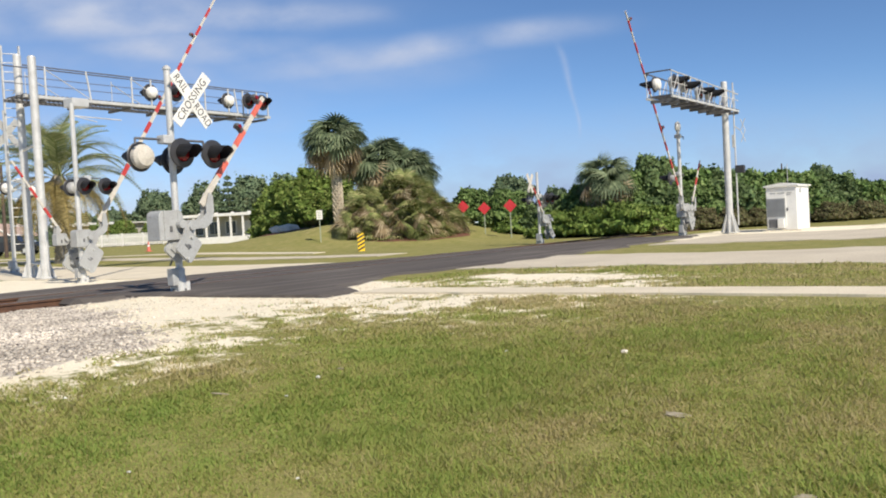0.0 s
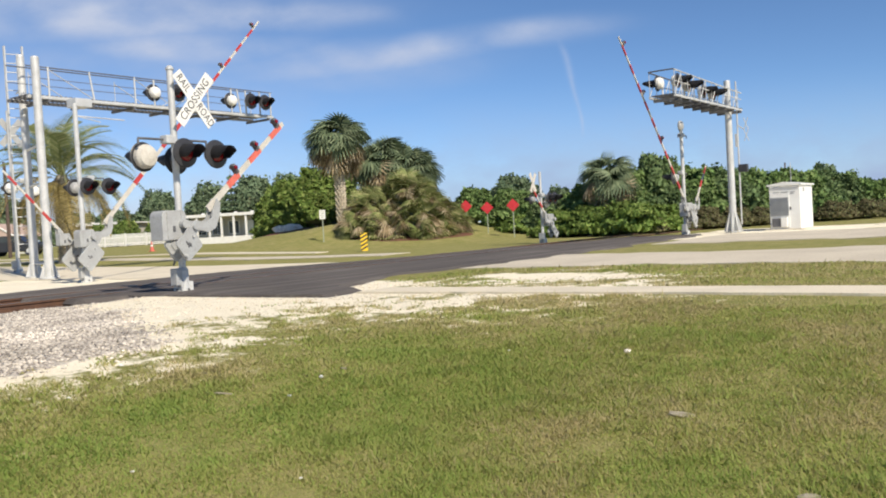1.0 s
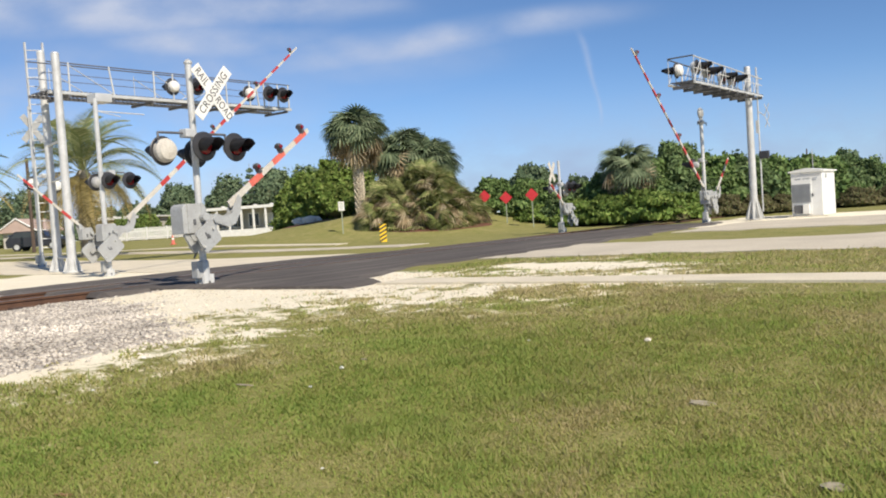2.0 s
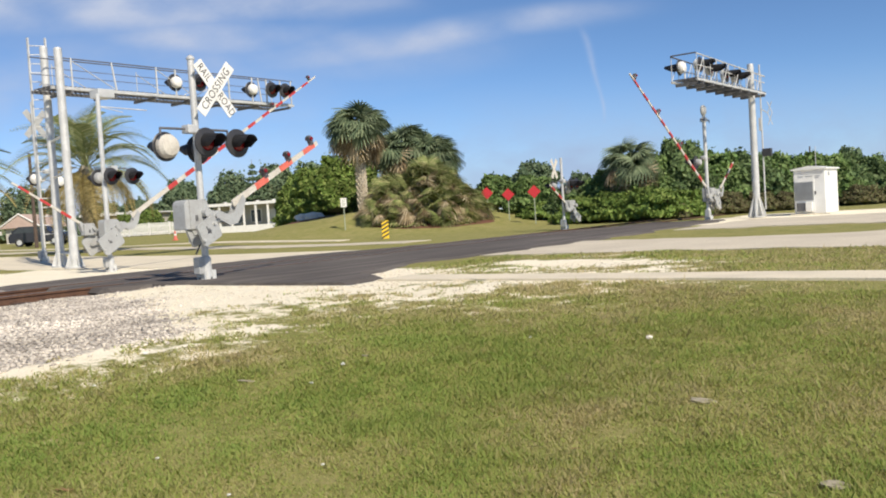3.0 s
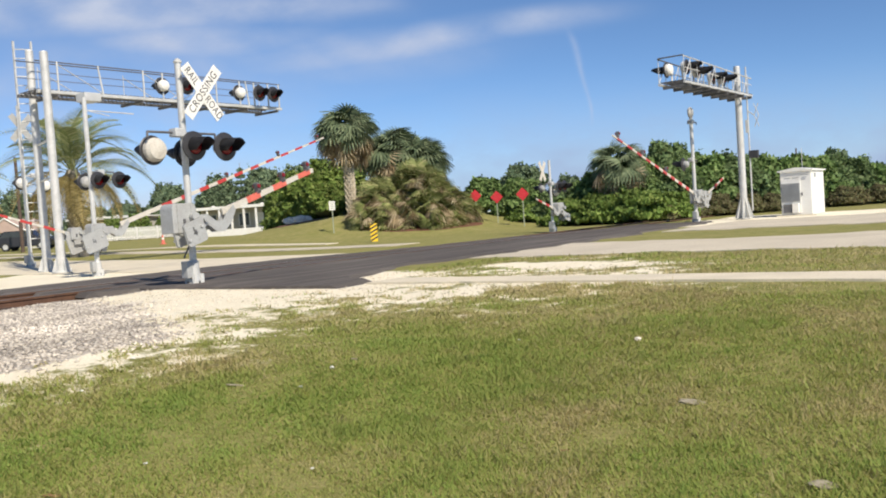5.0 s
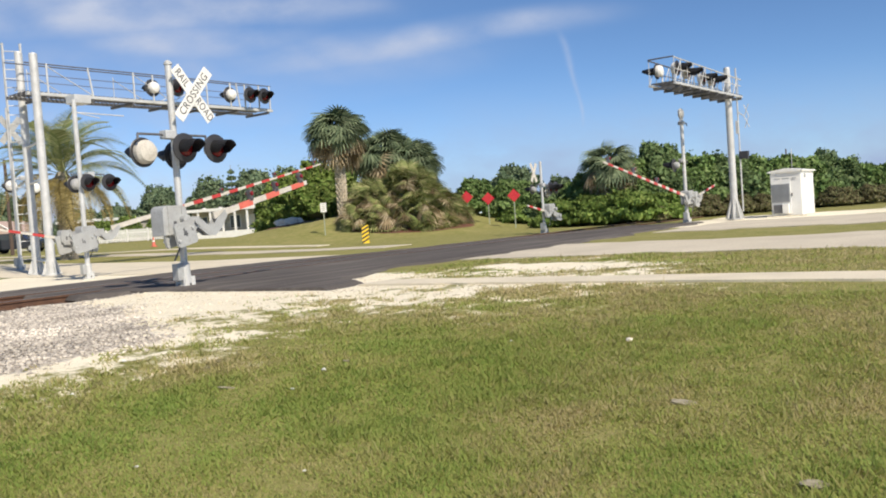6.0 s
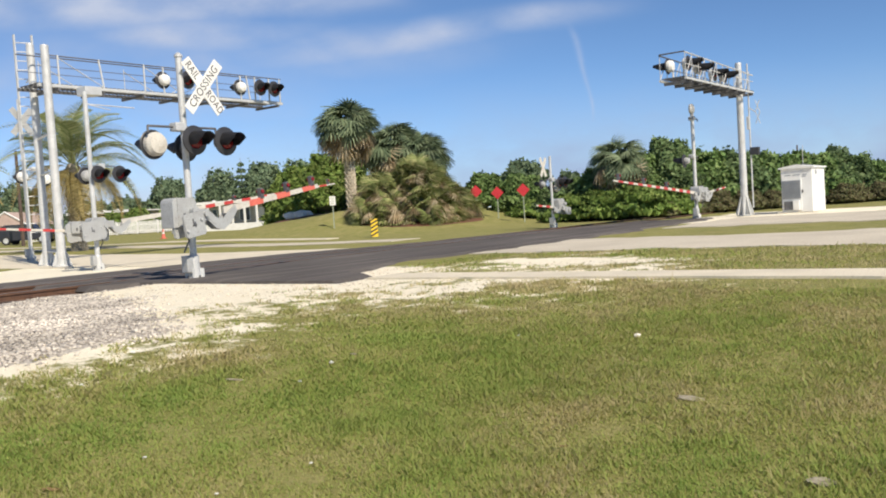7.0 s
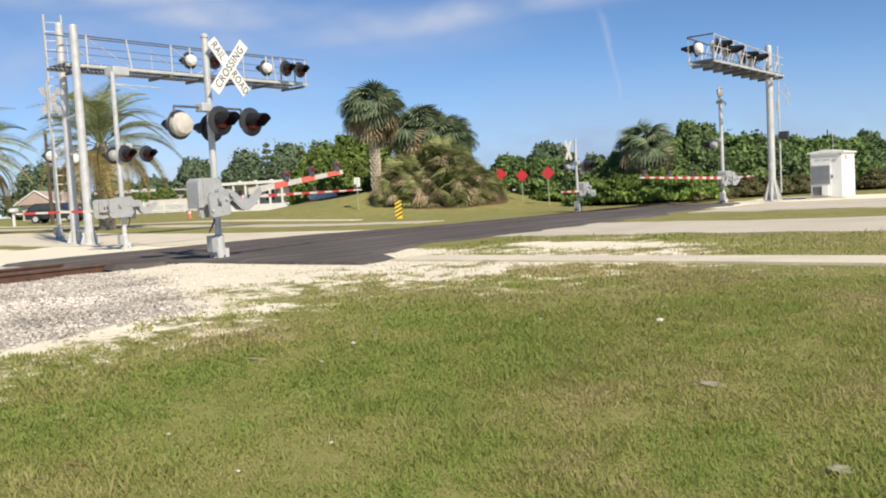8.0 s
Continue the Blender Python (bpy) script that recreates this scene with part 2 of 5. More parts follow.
GROUND = ground_material()
ground, gx, gy = sheet("ground", axis(-900, 900, -30, 8, 0.22), axis(-900, 1500, -2, 40, 0.22), ground_z, GROUND)
sand_a, bal_a = masks(gx, gy)
sand_a = np.maximum(sand_a, 0.68 * worn(gx, gy))
for key, arr in (("sand", sand_a), ("ballast", bal_a)):
    ground.data.attributes.new(key, "FLOAT", "POINT").data.foreach_set("value", arr.reshape(-1).astype(np.float32))
tagged(ground, "patchy sunlit grass verge with bare pale sand and gravel", "ground", kind="structure")

CONCRETE = material("bleached_road", (0.59, 0.53, 0.42), (0.51, 0.455, 0.36), 0.6, 0.95, 0, 0.3, 120, third=(0.43, 0.37, 0.29), fine=25, spec=0.15)


def asphalt_material():
    """Fresh asphalt with pale dust dragged along the rails and across from the verge."""
    m = material("fresh_asphalt", (0.085, 0.075, 0.069), (0.115, 0.102, 0.092), 0.5, 0.9, 0, 0.5, 90, third=(0.12, 0.105, 0.095), fine=40, spec=0.2)
    n, l = m.node_tree.nodes, m.node_tree.links
    b = n["Principled BSDF"]
    base = b.inputs["Base Color"].links[0].from_socket
    co = n.new("ShaderNodeTexCoord")
    mp = n.new("ShaderNodeMapping")
    mp.inputs["Scale"].default_value = (2.6, 0.16, 1.0)
    l.new(co.outputs["Object"], mp.inputs["Vector"])
    nz = n.new("ShaderNodeTexNoise")
    nz.inputs["Scale"].default_value, nz.inputs["Detail"].default_value, nz.inputs["Roughness"].default_value = 1.0, 7, 0.65
    l.new(mp.outputs["Vector"], nz.inputs["Vector"])
    mr = n.new("ShaderNodeMapRange")
    mr.inputs["From Min"].default_value, mr.inputs["From Max"].default_value = 0.5, 0.72
    mr.inputs["To Max"].default_value = 0.55
    l.new(nz.outputs["Fac"], mr.inputs["Value"])
    mx = n.new("ShaderNodeMix")
    mx.data_type = "RGBA"
    mx.inputs["B"].default_value = (0.27, 0.24, 0.21, 1)
    l.new(mr.outputs["Result"], mx.inputs["Factor"])
    l.new(base, mx.inputs["A"])
    l.new(mx.outputs["Result"], b.inputs["Base Color"])
    return m


PAVE = material("sidewalk_concrete", (0.69, 0.62, 0.48), (0.60, 0.54, 0.42), 1.2, 0.95, 0, 0.2, 100, third=(0.54, 0.46, 0.35), spec=0.15)


def strip(name, x0, x1, y0, y1, mat, lift, label, category, step=0.4, rag=0.0):
    """A draped strip of paving with a real edge and slightly ragged sides."""
    xs = np.arange(x0, x1 + 1e-6, step) if x1 - x0 < 60 else np.linspace(x0, x1, 240)
    ys = np.linspace(y0, y1, max(3, int((y1 - y0) / 0.5)))
    ob, sx, sy = sheet(name, xs, ys, ground_z, mat, lift)
    if rag:
        nx, ny = sx.shape
        me = ob.data
        for i in range(nx):
            for j in (0, ny - 1):
                v = me.vertices[i * ny + j]
                v.co.y += rag * (noise.noise((v.co.x * 0.8, j, 3.0)) + 0.6 * noise.noise((v.co.x * 3.1, j, 7.0)))
        for j in range(ny):
            for i in (0, nx - 1):
                v = me.vertices[i * ny + j]
                v.co.x += rag * (noise.noise((i, v.co.y * 0.8, 5.0)) + 0.6 * noise.noise((i, v.co.y * 3.1, 9.0)))
    bm = B()
    bm.from_mesh(ob.data)
    rim = [e for e in bm.edges if e.is_boundary]
    out = bmesh.ops.extrude_edge_only(bm, edges=rim)
    for v in out["geom"]:
        if isinstance(v, bmesh.types.BMVert):
            v.co.z -= lift + 0.05
    bm.to_mesh(ob.data)
    bm.free()
    ob.data.polygons.foreach_set("use_smooth", [False] * len(ob.data.polygons))
    return tagged(ob, label, category, kind="structure")


strip("road", -10.9, 120, 15.45, 20.25, CONCRETE, 0.02, "sun-bleached pale road running up to the crossing", "road", rag=0.2)
strip("road", -220, -18.1, 13.7, 19.5, PAVE, 0.02, "sun-bleached pale road leading away from the crossing", "road", rag=0.25)
strip("road", -10.6, 120, 25.4, 32.6, CONCRETE, 0.02, "sun-bleached pale far carriageway of the divided road", "road", rag=0.2)
strip("road", -220, -19.9, 23.4, 25.2, CONCRETE, 0.02, "narrow pale far carriageway beyond the grass median", "road", rag=0.2)
strip("pavement", -220, -27, 27.5, 28.3, PAVE, 0.03, "narrow pale concrete pavement beyond the road", "pavement")
strip("pavement", -9.0, 60, 10.02, 10.80, PAVE, 0.03, "narrow pale concrete pavement through the grass", "pavement", rag=0.06)


def crossing_surface():
    """Fresh asphalt over the track, its sides following the worn edge of the verge."""
    ys = np.arange(8.4, 33.01, 0.2)
    left = np.interp(ys, [8.4, 10, 17, 20, 26, 33], [-18.6, -19.0, -18.7, -17.2, -16.2, -14.6])
    right = np.interp(ys, [8.4, 9.2, 9.4, 10.5, 10.9, 12, 14, 15.4, 23, 33], [-14.2, -13.6, -8.9, -9.0, -9.9, -10.3, -11.2, -10.7, -10.7, -11.6])
    left = left + 0.22 * vnoise(ys, ys * 0, 1.3, 21) + 0.12 * vnoise(ys, ys * 0, 0.4, 22)
    right = right + (0.22 * vnoise(ys, ys * 0, 1.1, 23) + 0.12 * vnoise(ys, ys * 0, 0.45, 24)) * ss(9.6, 11.0, ys)
    f = np.linspace(0, 1, 34)[:, None]
    gx = left[None] * (1 - f) + right[None] * f
    gy = np.repeat(ys[None], 34, 0)
    gy[:, 0] += 0.18 * vnoise(gx[:, 0], gx[:, 0] * 0, 0.9, 25) + 0.1 * vnoise(gx[:, 0], gx[:, 0] * 0, 0.3, 26)
    level = np.where(np.abs(gx - TX) < 2.4, np.maximum(ground_z(gx, gy), -0.005), ground_z(gx, gy))
    skirt = np.zeros_like(gx)
    skirt[0], skirt[-1], skirt[:, 0], skirt[:, -1] = 0.09, 0.09, 0.09, 0.09
    co = np.stack([gx, gy, level + 0.05 - skirt], -1).reshape(-1, 3)
    i = np.arange(gx.size).reshape(gx.shape)
    q = np.stack([i[:-1, :-1], i[1:, :-1], i[1:, 1:], i[:-1, 1:]], -1).reshape(-1, 4)
    me = bpy.data.meshes.new("crossing_surface")
    me.from_pydata(co.tolist(), [], q.tolist())
    me.materials.append(asphalt_material())
    tagged(new("crossing_surface", me), "fresh dark asphalt laid over the level crossing, dusty along the rails", "road", kind="structure")


TX = -15.5
crossing_surface()


# ---- railway crossing equipment ----
def signal_head(parent, y, z, face, back=0.17, x=0.0, hood=0.42, back_mat=None, size=1.0):
    """One flashing-light unit: dished backplate, housing, hood and lens. face: +1 looks along +x, -1 along -x."""
    m = pose(0, 0, 0, 0, 90 * face, 0)
    bm = B()
    lathe(bm, [(0.05, -0.20), (back * 0.8, -0.17), (back, -0.10), (back, -0.01)], m, 24)
    head = part("signal_head", bm, back_mat or GREY, parent, smooth=False)
    head.matrix_basis = pose(x + 0.16 * face, y, z) @ Matrix.Scale(size, 4)
    bm = B()
    lathe(bm, [(0.245, 0.0), (0.262, 0.012), (0.25, 0.03), (0.16, 0.045), (0.15, 0.04)], m, 28)
    part("backplate", bm, BLACK, head, "round black backplate")
    bm = B()
    n = 18
    rows = []
    for u, r in ((0.03, 0.155), (hood * 0.55, 0.15), (hood, 0.14)):
        row = []
        for i in range(n + 1):
            a = math.pi * (-0.18 + 1.36 * i / n) if u < hood else math.pi * (0.10 + 0.80 * i / n)
            row.append(bm.verts.new(Vector((face * u, r * math.cos(a), r * math.sin(a) - 0.04 * u))))
        rows.append(row)
    for k in range(2):
        for i in range(n):
            bm.faces.new((rows[k][i], rows[k][i + 1], rows[k + 1][i + 1], rows[k + 1][i]))
    bmesh.ops.solidify(bm, geom=bm.faces[:], thickness=0.006)
    part("visor", bm, BLACK, head, "long black visor")
    bm = B()
    lathe(bm, [(0.15, 0.046), (0.12, 0.062), (0.06, 0.072), (0.005, 0.075)], m, 20)
    part("lens", bm, LENS, head, "dark red glass lens", smooth=True)
    return head


def crossarm(parent, y0, y1, z):
    bm = B()
    tube(bm, (0, y0, z), (0, y1, z), 0.022, seg=10)
    tube(bm, (0, y0, z), (0, y0, z - 0.10), 0.02, seg=8)
    tube(bm, (0, y1, z), (0, y1, z - 0.10), 0.02, seg=8)
    part("crossarm", bm, DARKSTEEL, parent)
    bm = B()
    box(bm, 0, (y0 + y1) / 2 - 0.1, z, 0.20, 0.22, 0.15, bevel=0.02)
    part("junction_box", bm, ALU, parent)


def lettering(text, size, parent, m, mat, wide=0.78):
    cu = bpy.data.curves.new("letters", "FONT")
    cu.body, cu.size, cu.align_x, cu.align_y, cu.extrude = text, size, "CENTER", "CENTER", 0.002
    cu.space_character = 1.08
    tmp = bpy.data.objects.new("letters", cu)
    me = bpy.data.meshes.new_from_object(tmp)
    bpy.data.objects.remove(tmp)
    me.transform(Matrix.Diagonal((wide, 1, 1, 1)))
    me.materials.append(mat)
    ob = new("letters", me)
    ob.parent = parent
    ob.matrix_basis = m
    return ob


def crossbuck(parent, y, z, x=0.12, face=1, words=True, ang=51.0, mat=None, size=1.0):
    """Two crossed blades; face +1 shows its front along +x."""
    mat = mat or WHITE
    for a, w, lift in ((-ang, ("RAIL", "ROAD"), 0.0), (ang, ("CROSSING",), 0.014)):
        bm = B()
        box(bm, 0, 0, 0, 0.235, 1.22, 0.012, bevel=0.004)
        blade = part("blade", bm, mat, parent)
        # local y of the blade runs along its length, local z is its front
        base = pose(x + lift * face, y, z, 90, 0, 90 * face) @ pose(0, 0, 0, 0, 0, a - 90 if a > 0 else a + 90)
        blade.matrix_basis = base @ Matrix.Scale(size, 4)
        if words:
            turn = pose(0, 0, 0.0065, 0, 0, 90) if a > 0 else pose(0, 0, 0.0065, 0, 0, -90)
            if len(w) == 1:
                lettering(w[0], 0.215, blade, turn, BLACK, 0.92)
            else:
                lettering(w[0], 0.215, blade, turn @ pose(-0.37, 0, 0), BLACK)
                lettering(w[1], 0.215, blade, turn @ pose(0.37, 0, 0), BLACK)


def post_base(parent, r=0.065, cabinet=True, sink=0.0):
    bm = B()
    lathe(bm, [(0.17, 0.0), (0.17, 0.04), (r + 0.045, 0.06), (r + 0.03, 0.42), (r + 0.01, 0.46)], pose(0, 0, -sink), 16)
    for i in range(4):
        a = math.pi / 4 + i * math.pi / 2
        box(bm, 0, 0.11, 0.11 - sink, 0.03, 0.12, 0.20, pose(0, 0, 0, 0, 0, math.degrees(a)))
    part("base_casting", bm, ALU, parent)
    for i in range(4):
        a = i * math.pi / 2
        part("bolt", tube(B(), (0.145 * math.cos(a), 0.145 * math.sin(a), 0.03 - sink), (0.145 * math.cos(a), 0.145 * math.sin(a), 0.09 - sink), 0.018, seg=6), DARKSTEEL, parent)
    if cabinet:
        bm = B()
        box(bm, 0.02, -0.155, 0.30 - sink, 0.17, 0.13, 0.30, bevel=0.015)
        part("junction_box", bm, GREY, parent)


def mast(x, y, height, r, label, size=1.0, sink=0.0):
    m = thing("crossing_signal", pose(x, y, gz(x, y) + sink * size) @ Matrix.Scale(size, 4), label, "crossing signal", "crossing signals")
    part("pole", tube(B(), (0, 0, 0.02 - sink), (0, 0, height), r, r * 0.96, 16), ALU, m, smooth=False)
    return m


def mechanism(parent, y, z, x=0.16, s=1.0):
    """The gate machine: a grey box with a lid, a bearing and a conduit."""
    bm = B()
    w, h = 0.50 * s, 0.52 * s
    o = [(-w / 2, -h / 2), (w / 2, -h / 2), (w / 2, h * 0.36), (w * 0.42, h * 0.47), (w * 0.30, h / 2), (-w * 0.34, h / 2), (-w * 0.46, h * 0.44), (-w / 2, h * 0.34)]
    prism(bm, o, 0.36 * s, Matrix(((0, 0, 1, x - 0.18 * s), (1, 0, 0, y), (0, 1, 0, z), (0, 0, 0, 1))))
    bmesh.ops.bevel(bm, geom=bm.edges[:], offset=0.012, segments=1, affect="EDGES")
    body = part("gate_machine", bm, GREY, parent, "weathered grey gate machine box")
    for k in (-0.3, 0.28):
        part("rib", box(B(), x, y + k * w, z + 0.01, 0.385 * s, 0.022, h * 0.98), GREY, body)
    part("hasp", box(B(), x + 0.185 * s, y - 0.02, z - 0.06, 0.02, 0.05, 0.10, bevel=0.005), DARKSTEEL, body)
    part("bearing", tube(B(), (x + 0.17 * s, y + 0.30 * w, z + 0.02), (x + 0.30 * s, y + 0.30 * w, z + 0.02), 0.075 * s, seg=16), GREY, body)
    bm = B()
    pts = [(x - 0.1, y + 0.2 * s, z - 0.25 * s), (x - 0.1, y + 0.24 * s, z - 0.5 * s), (x - 0.1, y + 0.12, z - 0.7 * s)]
    for a, b in zip(pts, pts[1:]):
        tube(bm, a, b, 0.016, seg=8)
    part("conduit", bm, DARKSTEEL, parent)


def gate_arm(parent, length, stripes, colour, lamps, w0=0.11, w1=0.06, weight=0.52, weight_at=0.48, hook=1.0, gap=0.12, tall=0.74):
    """The moving arm, built along +y from its pivot: hooked support, tapered boom, striped bands, warning lamps, counterweight."""
    bm = B()
    n = 10
    prev = None
    for i in range(n + 1):
        t = i / n
        yy = 0.55 * hook + t * (length - 0.55 * hook)
        h = w0 + (w1 - w0) * t
        ring = [bm.verts.new((sx * 0.018, yy, sz * h / 2)) for sx, sz in ((-1, -1), (1, -1), (1, 1), (-1, 1))]
        if prev:
            for k in range(4):
                bm.faces.new((prev[k], prev[(k + 1) % 4], ring[(k + 1) % 4], ring[k]))
        else:
            bm.faces.new(ring)
        prev = ring
    bm.faces.new(prev[::-1])
    bmesh.ops.recalc_face_normals(bm, faces=bm.faces[:])
    arm = part("gate_arm", bm, CREAM, parent, "white gate arm with red bands")
    for a, b in stripes:
        h = w0 + (w1 - w0) * ((a + b) / 2 - 0.55) / max(0.5, length - 0.55) + 0.006
        bm = B()
        box(bm, 0, (a + b) / 2, 0, 0.044, b - a, h)
        part("band", bm, colour, arm)
    for a in lamps:
        bm = B()
        box(bm, 0, a, 0.055, 0.06, 0.11, 0.05, bevel=0.01)
        box(bm, 0, a, 0.15, 0.11, 0.075, 0.17, bevel=0.02)
        lamp = part("warning_lamp", bm, DARKSTEEL, arm, "small dark warning lamp")
        for sx in (-1, 1):
            part("lens", tube(B(), (sx * 0.055, a, 0.17), (sx * 0.078, a, 0.17), 0.042, 0.036, 12), LENS, lamp)
    bm = B()
    k = hook
    outline = [(-0.16 * k, 0.09 * k), (-0.02 * k, 0.13 * k), (0.12 * k, 0.09 * k), (0.30 * k, -0.10 * k), (0.46 * k, -0.13 * k), (0.56 * k, -0.05 * k), (0.80 * k, 0.05 * k), (0.82 * k, -0.06 * k), (0.62 * k, -0.24 * k), (0.42 * k, -0.33 * k), (0.24 * k, -0.28 * k), (0.10 * k, -0.12 * k), (0.02 * k, -0.07 * k), (-0.16 * k, -0.08 * k)]
    for sx in (-0.07, 0.06):
        prism(bm, outline, 0.02, Matrix(((0, 0, 1, sx), (1, 0, 0, 0), (0, 1, 0, 0), (0, 0, 0, 1))))
    tube(bm, (-0.16, 0, 0.03), (0.16, 0, 0.03), 0.05, seg=14)
    part("arm_support", bm, GREY, arm, "hooked grey steel arm support")
    # paired slab weights on two straps, with slots and bolts on their outer faces
    w, h = weight, weight * tall
    c = w * 0.08
    o = [(-w / 2 + c, -h / 2), (w / 2 - c, -h / 2), (w / 2, -h / 2 + c), (w / 2, h / 2 - c), (w / 2 - c, h / 2), (-w / 2 + c, h / 2), (-w / 2, h / 2 - c), (-w / 2, -h / 2 + c)]
    o = [(u - weight_at, v - 0.10) for u, v in o]
    strap = [(0.10, 0.10), (0.10, -0.06), (-weight_at, -0.16), (-weight_at - w * 0.3, -0.10), (-weight_at - w * 0.3, 0.02), (-0.12, 0.12)]
    side_on = Matrix(((0, 0, 1, 0), (1, 0, 0, 0), (0, 1, 0, 0), (0, 0, 0, 1)))
    for sx in (gap, -gap):
        bm = B()
        prism(bm, o, 0.05, Matrix.Translation((sx - 0.025, 0, 0)) @ side_on)
        slab = part("counterweight", bm, GREY, arm, "grey slab counterweight")
        part("strap", prism(B(), strap, 0.022, Matrix.Translation((sx * 0.72 - 0.011, 0, 0)) @ side_on), GREY, arm)
        bm = B()
        out = 1 if sx > 0 else -1
        for dy, dz, ly, lz in ((-0.12, 0.02, 0.03, 0.13), (-0.04, -0.02, 0.03, 0.10), (-0.08, -0.03, 0.10, 0.025)):
            box(bm, sx + out * 0.027, -weight_at + dy * w + 0.02, -0.08 + dz, 0.006, ly, lz)
        part("slot", bm, DARKSTEEL, slab, "dark adjusting slot")
        for dy, dz in ((0.16, 0.05), (-0.22, -0.10)):
            part("bolt", tube(B(), (sx + out * 0.02, -weight_at + dy * w / 0.5, -0.08 + dz), (sx + out * 0.06, -weight_at + dy * w / 0.5, -0.08 + dz), 0.026, seg=6), ALU, slab)
    part("weight_axle", tube(B(), (-gap, -weight_at, -0.08), (gap, -weight_at, -0.08), 0.03, seg=8), DARKSTEEL, arm)
    return arm


def bands(start, end, size):
    out, a = [], start
    while a + size * 0.6 < end:
        out.append((a, min(a + size, end)))
        a += 2 * size
    return out


# near mast with the crossbuck and the pavement gate
mast_a = mast(-12.9, 9.77, 3.92, 0.062, "galvanised crossing signal with white railroad crossbuck and pavement gate", sink=0.07)
post_base(mast_a, sink=0.07)
part("footing", box(B(), 0, 0, -0.07, 0.80, 0.80, 0.07, bevel=0.02), PAVE, mast_a, "grey concrete footing")
part("mast_cap", lathe(B(), [(0.075, 0), (0.075, 0.03), (0.04, 0.07), (0.004, 0.085)], pose(0, 0, 3.9), 14), ALU, mast_a)
crossarm(mast_a, -0.74, 0.70, 2.66)
signal_head(mast_a, -0.02, 2.40, 1, x=0.14)
signal_head(mast_a, 0.66, 2.40, 1, x=0.14)
signal_head(mast_a, -0.54, 2.36, -1, back=0.21, x=0.0, back_mat=CREAM, hood=0.36)
signal_head(mast_a, 0.30, 2.34, -1, x=-0.20, back_mat=DARKSTEEL)
crossbuck(mast_a, 0.34, 3.38, 0.20, size=0.94)
mechanism(mast_a, -0.31, 1.14, 0.10, 1.0)
arm_a = gate_arm(mast_a, 3.33, [(1.24, 1.62), (2.02, 2.42), (2.82, 3.22)], ORANGE, [1.60, 2.36, 3.15], 0.12, 0.085, 0.46, 0.32, gap=0.14, tall=0.9)

# twin-gate mast across the track: road gate and pavement gate
mast_b = mast(-20.93, 12.82, 5.25, 0.072, "tall galvanised crossing signal carrying a long road gate", 0.865, 0.156)
post_base(mast_b, 0.075, sink=0.156)
signal_head(mast_b, 0.12, 2.74, 1, x=0.05)
signal_head(mast_b, 0.80, 2.74, 1, x=0.10)
signal_head(mast_b, -0.05, 2.72, -1, x=-0.05)
crossarm(mast_b, 0.05, 0.80, 3.0)
bm = B()
tube(bm, (0.05, 0, 4.86), (0.25, 1.5, 4.80), 0.018, seg=8)
tube(bm, (0.05, 0, 4.86), (0.2, 0.7, 4.70), 0.014, seg=8)
part("bracket_arm", bm, ALU, mast_b)
bm = B()
box(bm, -0.3, 0.35, 5.30, 0.5, 0.55, 0.26, bevel=0.02)
part("junction_box", bm, ALU, mast_b)
mechanism(mast_b, 0.02, 1.18, 0.02, 1.0)
mechanism(mast_b, -0.36, 1.18, -0.50, 0.7)
arm_b = gate_arm(mast_b, 11.0, bands(2.3, 10.9, 0.43), RED, [5.4, 8.2, 10.6], 0.15, 0.055, 0.78, 0.72, 1.05, gap=0.40)
arm_c = gate_arm(mast_b, 2.95, bands(0.95, 2.8, 0.36), RED, [], 0.08, 0.05, 0.50, 0.50, 0.8)

# mast at the far carriageway with its road gate
mast_d = mast(-12.35, 33.05, 4.3, 0.07, "galvanised crossing signal with bell and lowered road gate")
post_base(mast_d)
part("bell", lathe(B(), [(0.05, -0.08), (0.19, -0.06), (0.21, 0.0), (0.16, 0.06), (0.04, 0.08)], pose(0.02, -0.04, 4.28, 0, 90, 0), 18), GREY, mast_d, "round grey warning bell")
crossarm(mast_d, -0.35, 0.55, 3.92)
crossarm(mast_d, -0.55, 0.35, 2.45)
signal_head(mast_d, -0.55, 2.28, -1, x=0.0, back=0.13)
mechanism(mast_d, -0.1, 1.02, 0.10, 1.0)
mechanism(mast_d, 0.65, 1.02, 0.05, 0.8)
arm_d = gate_arm(mast_d, 8.8, bands(1.3, 8.7, 0.42), RED, [3.9, 6.2, 8.4], 0.11, 0.05, 0.5, 0.55, 1.0)
arm_e = gate_arm(mast_d, 2.4, bands(1.2, 2.3, 0.36), RED, [], 0.09, 0.06, 0.4, 0.45, 0.8)

# mast on the mound side with a pavement gate
mast_f = mast(-17.0, 30.0, 2.95, 0.055, "small galvanised crossing signal with crossbuck beside the grass", 0.94, 0.064)
post_base(mast_f, sink=0.064)
crossbuck(mast_f, -0.40, 2.50, -0.10, -1, words=False, ang=60.0, mat=CREAM, size=0.72)
crossarm(mast_f, -0.42, 0.72, 1.98)
signal_head(mast_f, 0.36, 1.83, 1, x=0.04, hood=0.36)
signal_head(mast_f, 0.70, 1.83, 1, x=0.10, hood=0.36)
signal_head(mast_f, -0.40, 1.80, -1, back=0.15, x=-0.05, back_mat=GREY, size=0.8)
signal_head(mast_f, 0.74, 1.62, -1, back=0.2, x=-0.05, back_mat=WHITE, size=0.8)
mechanism(mast_f, 0.42, 0.92, 0.05, 0.95)
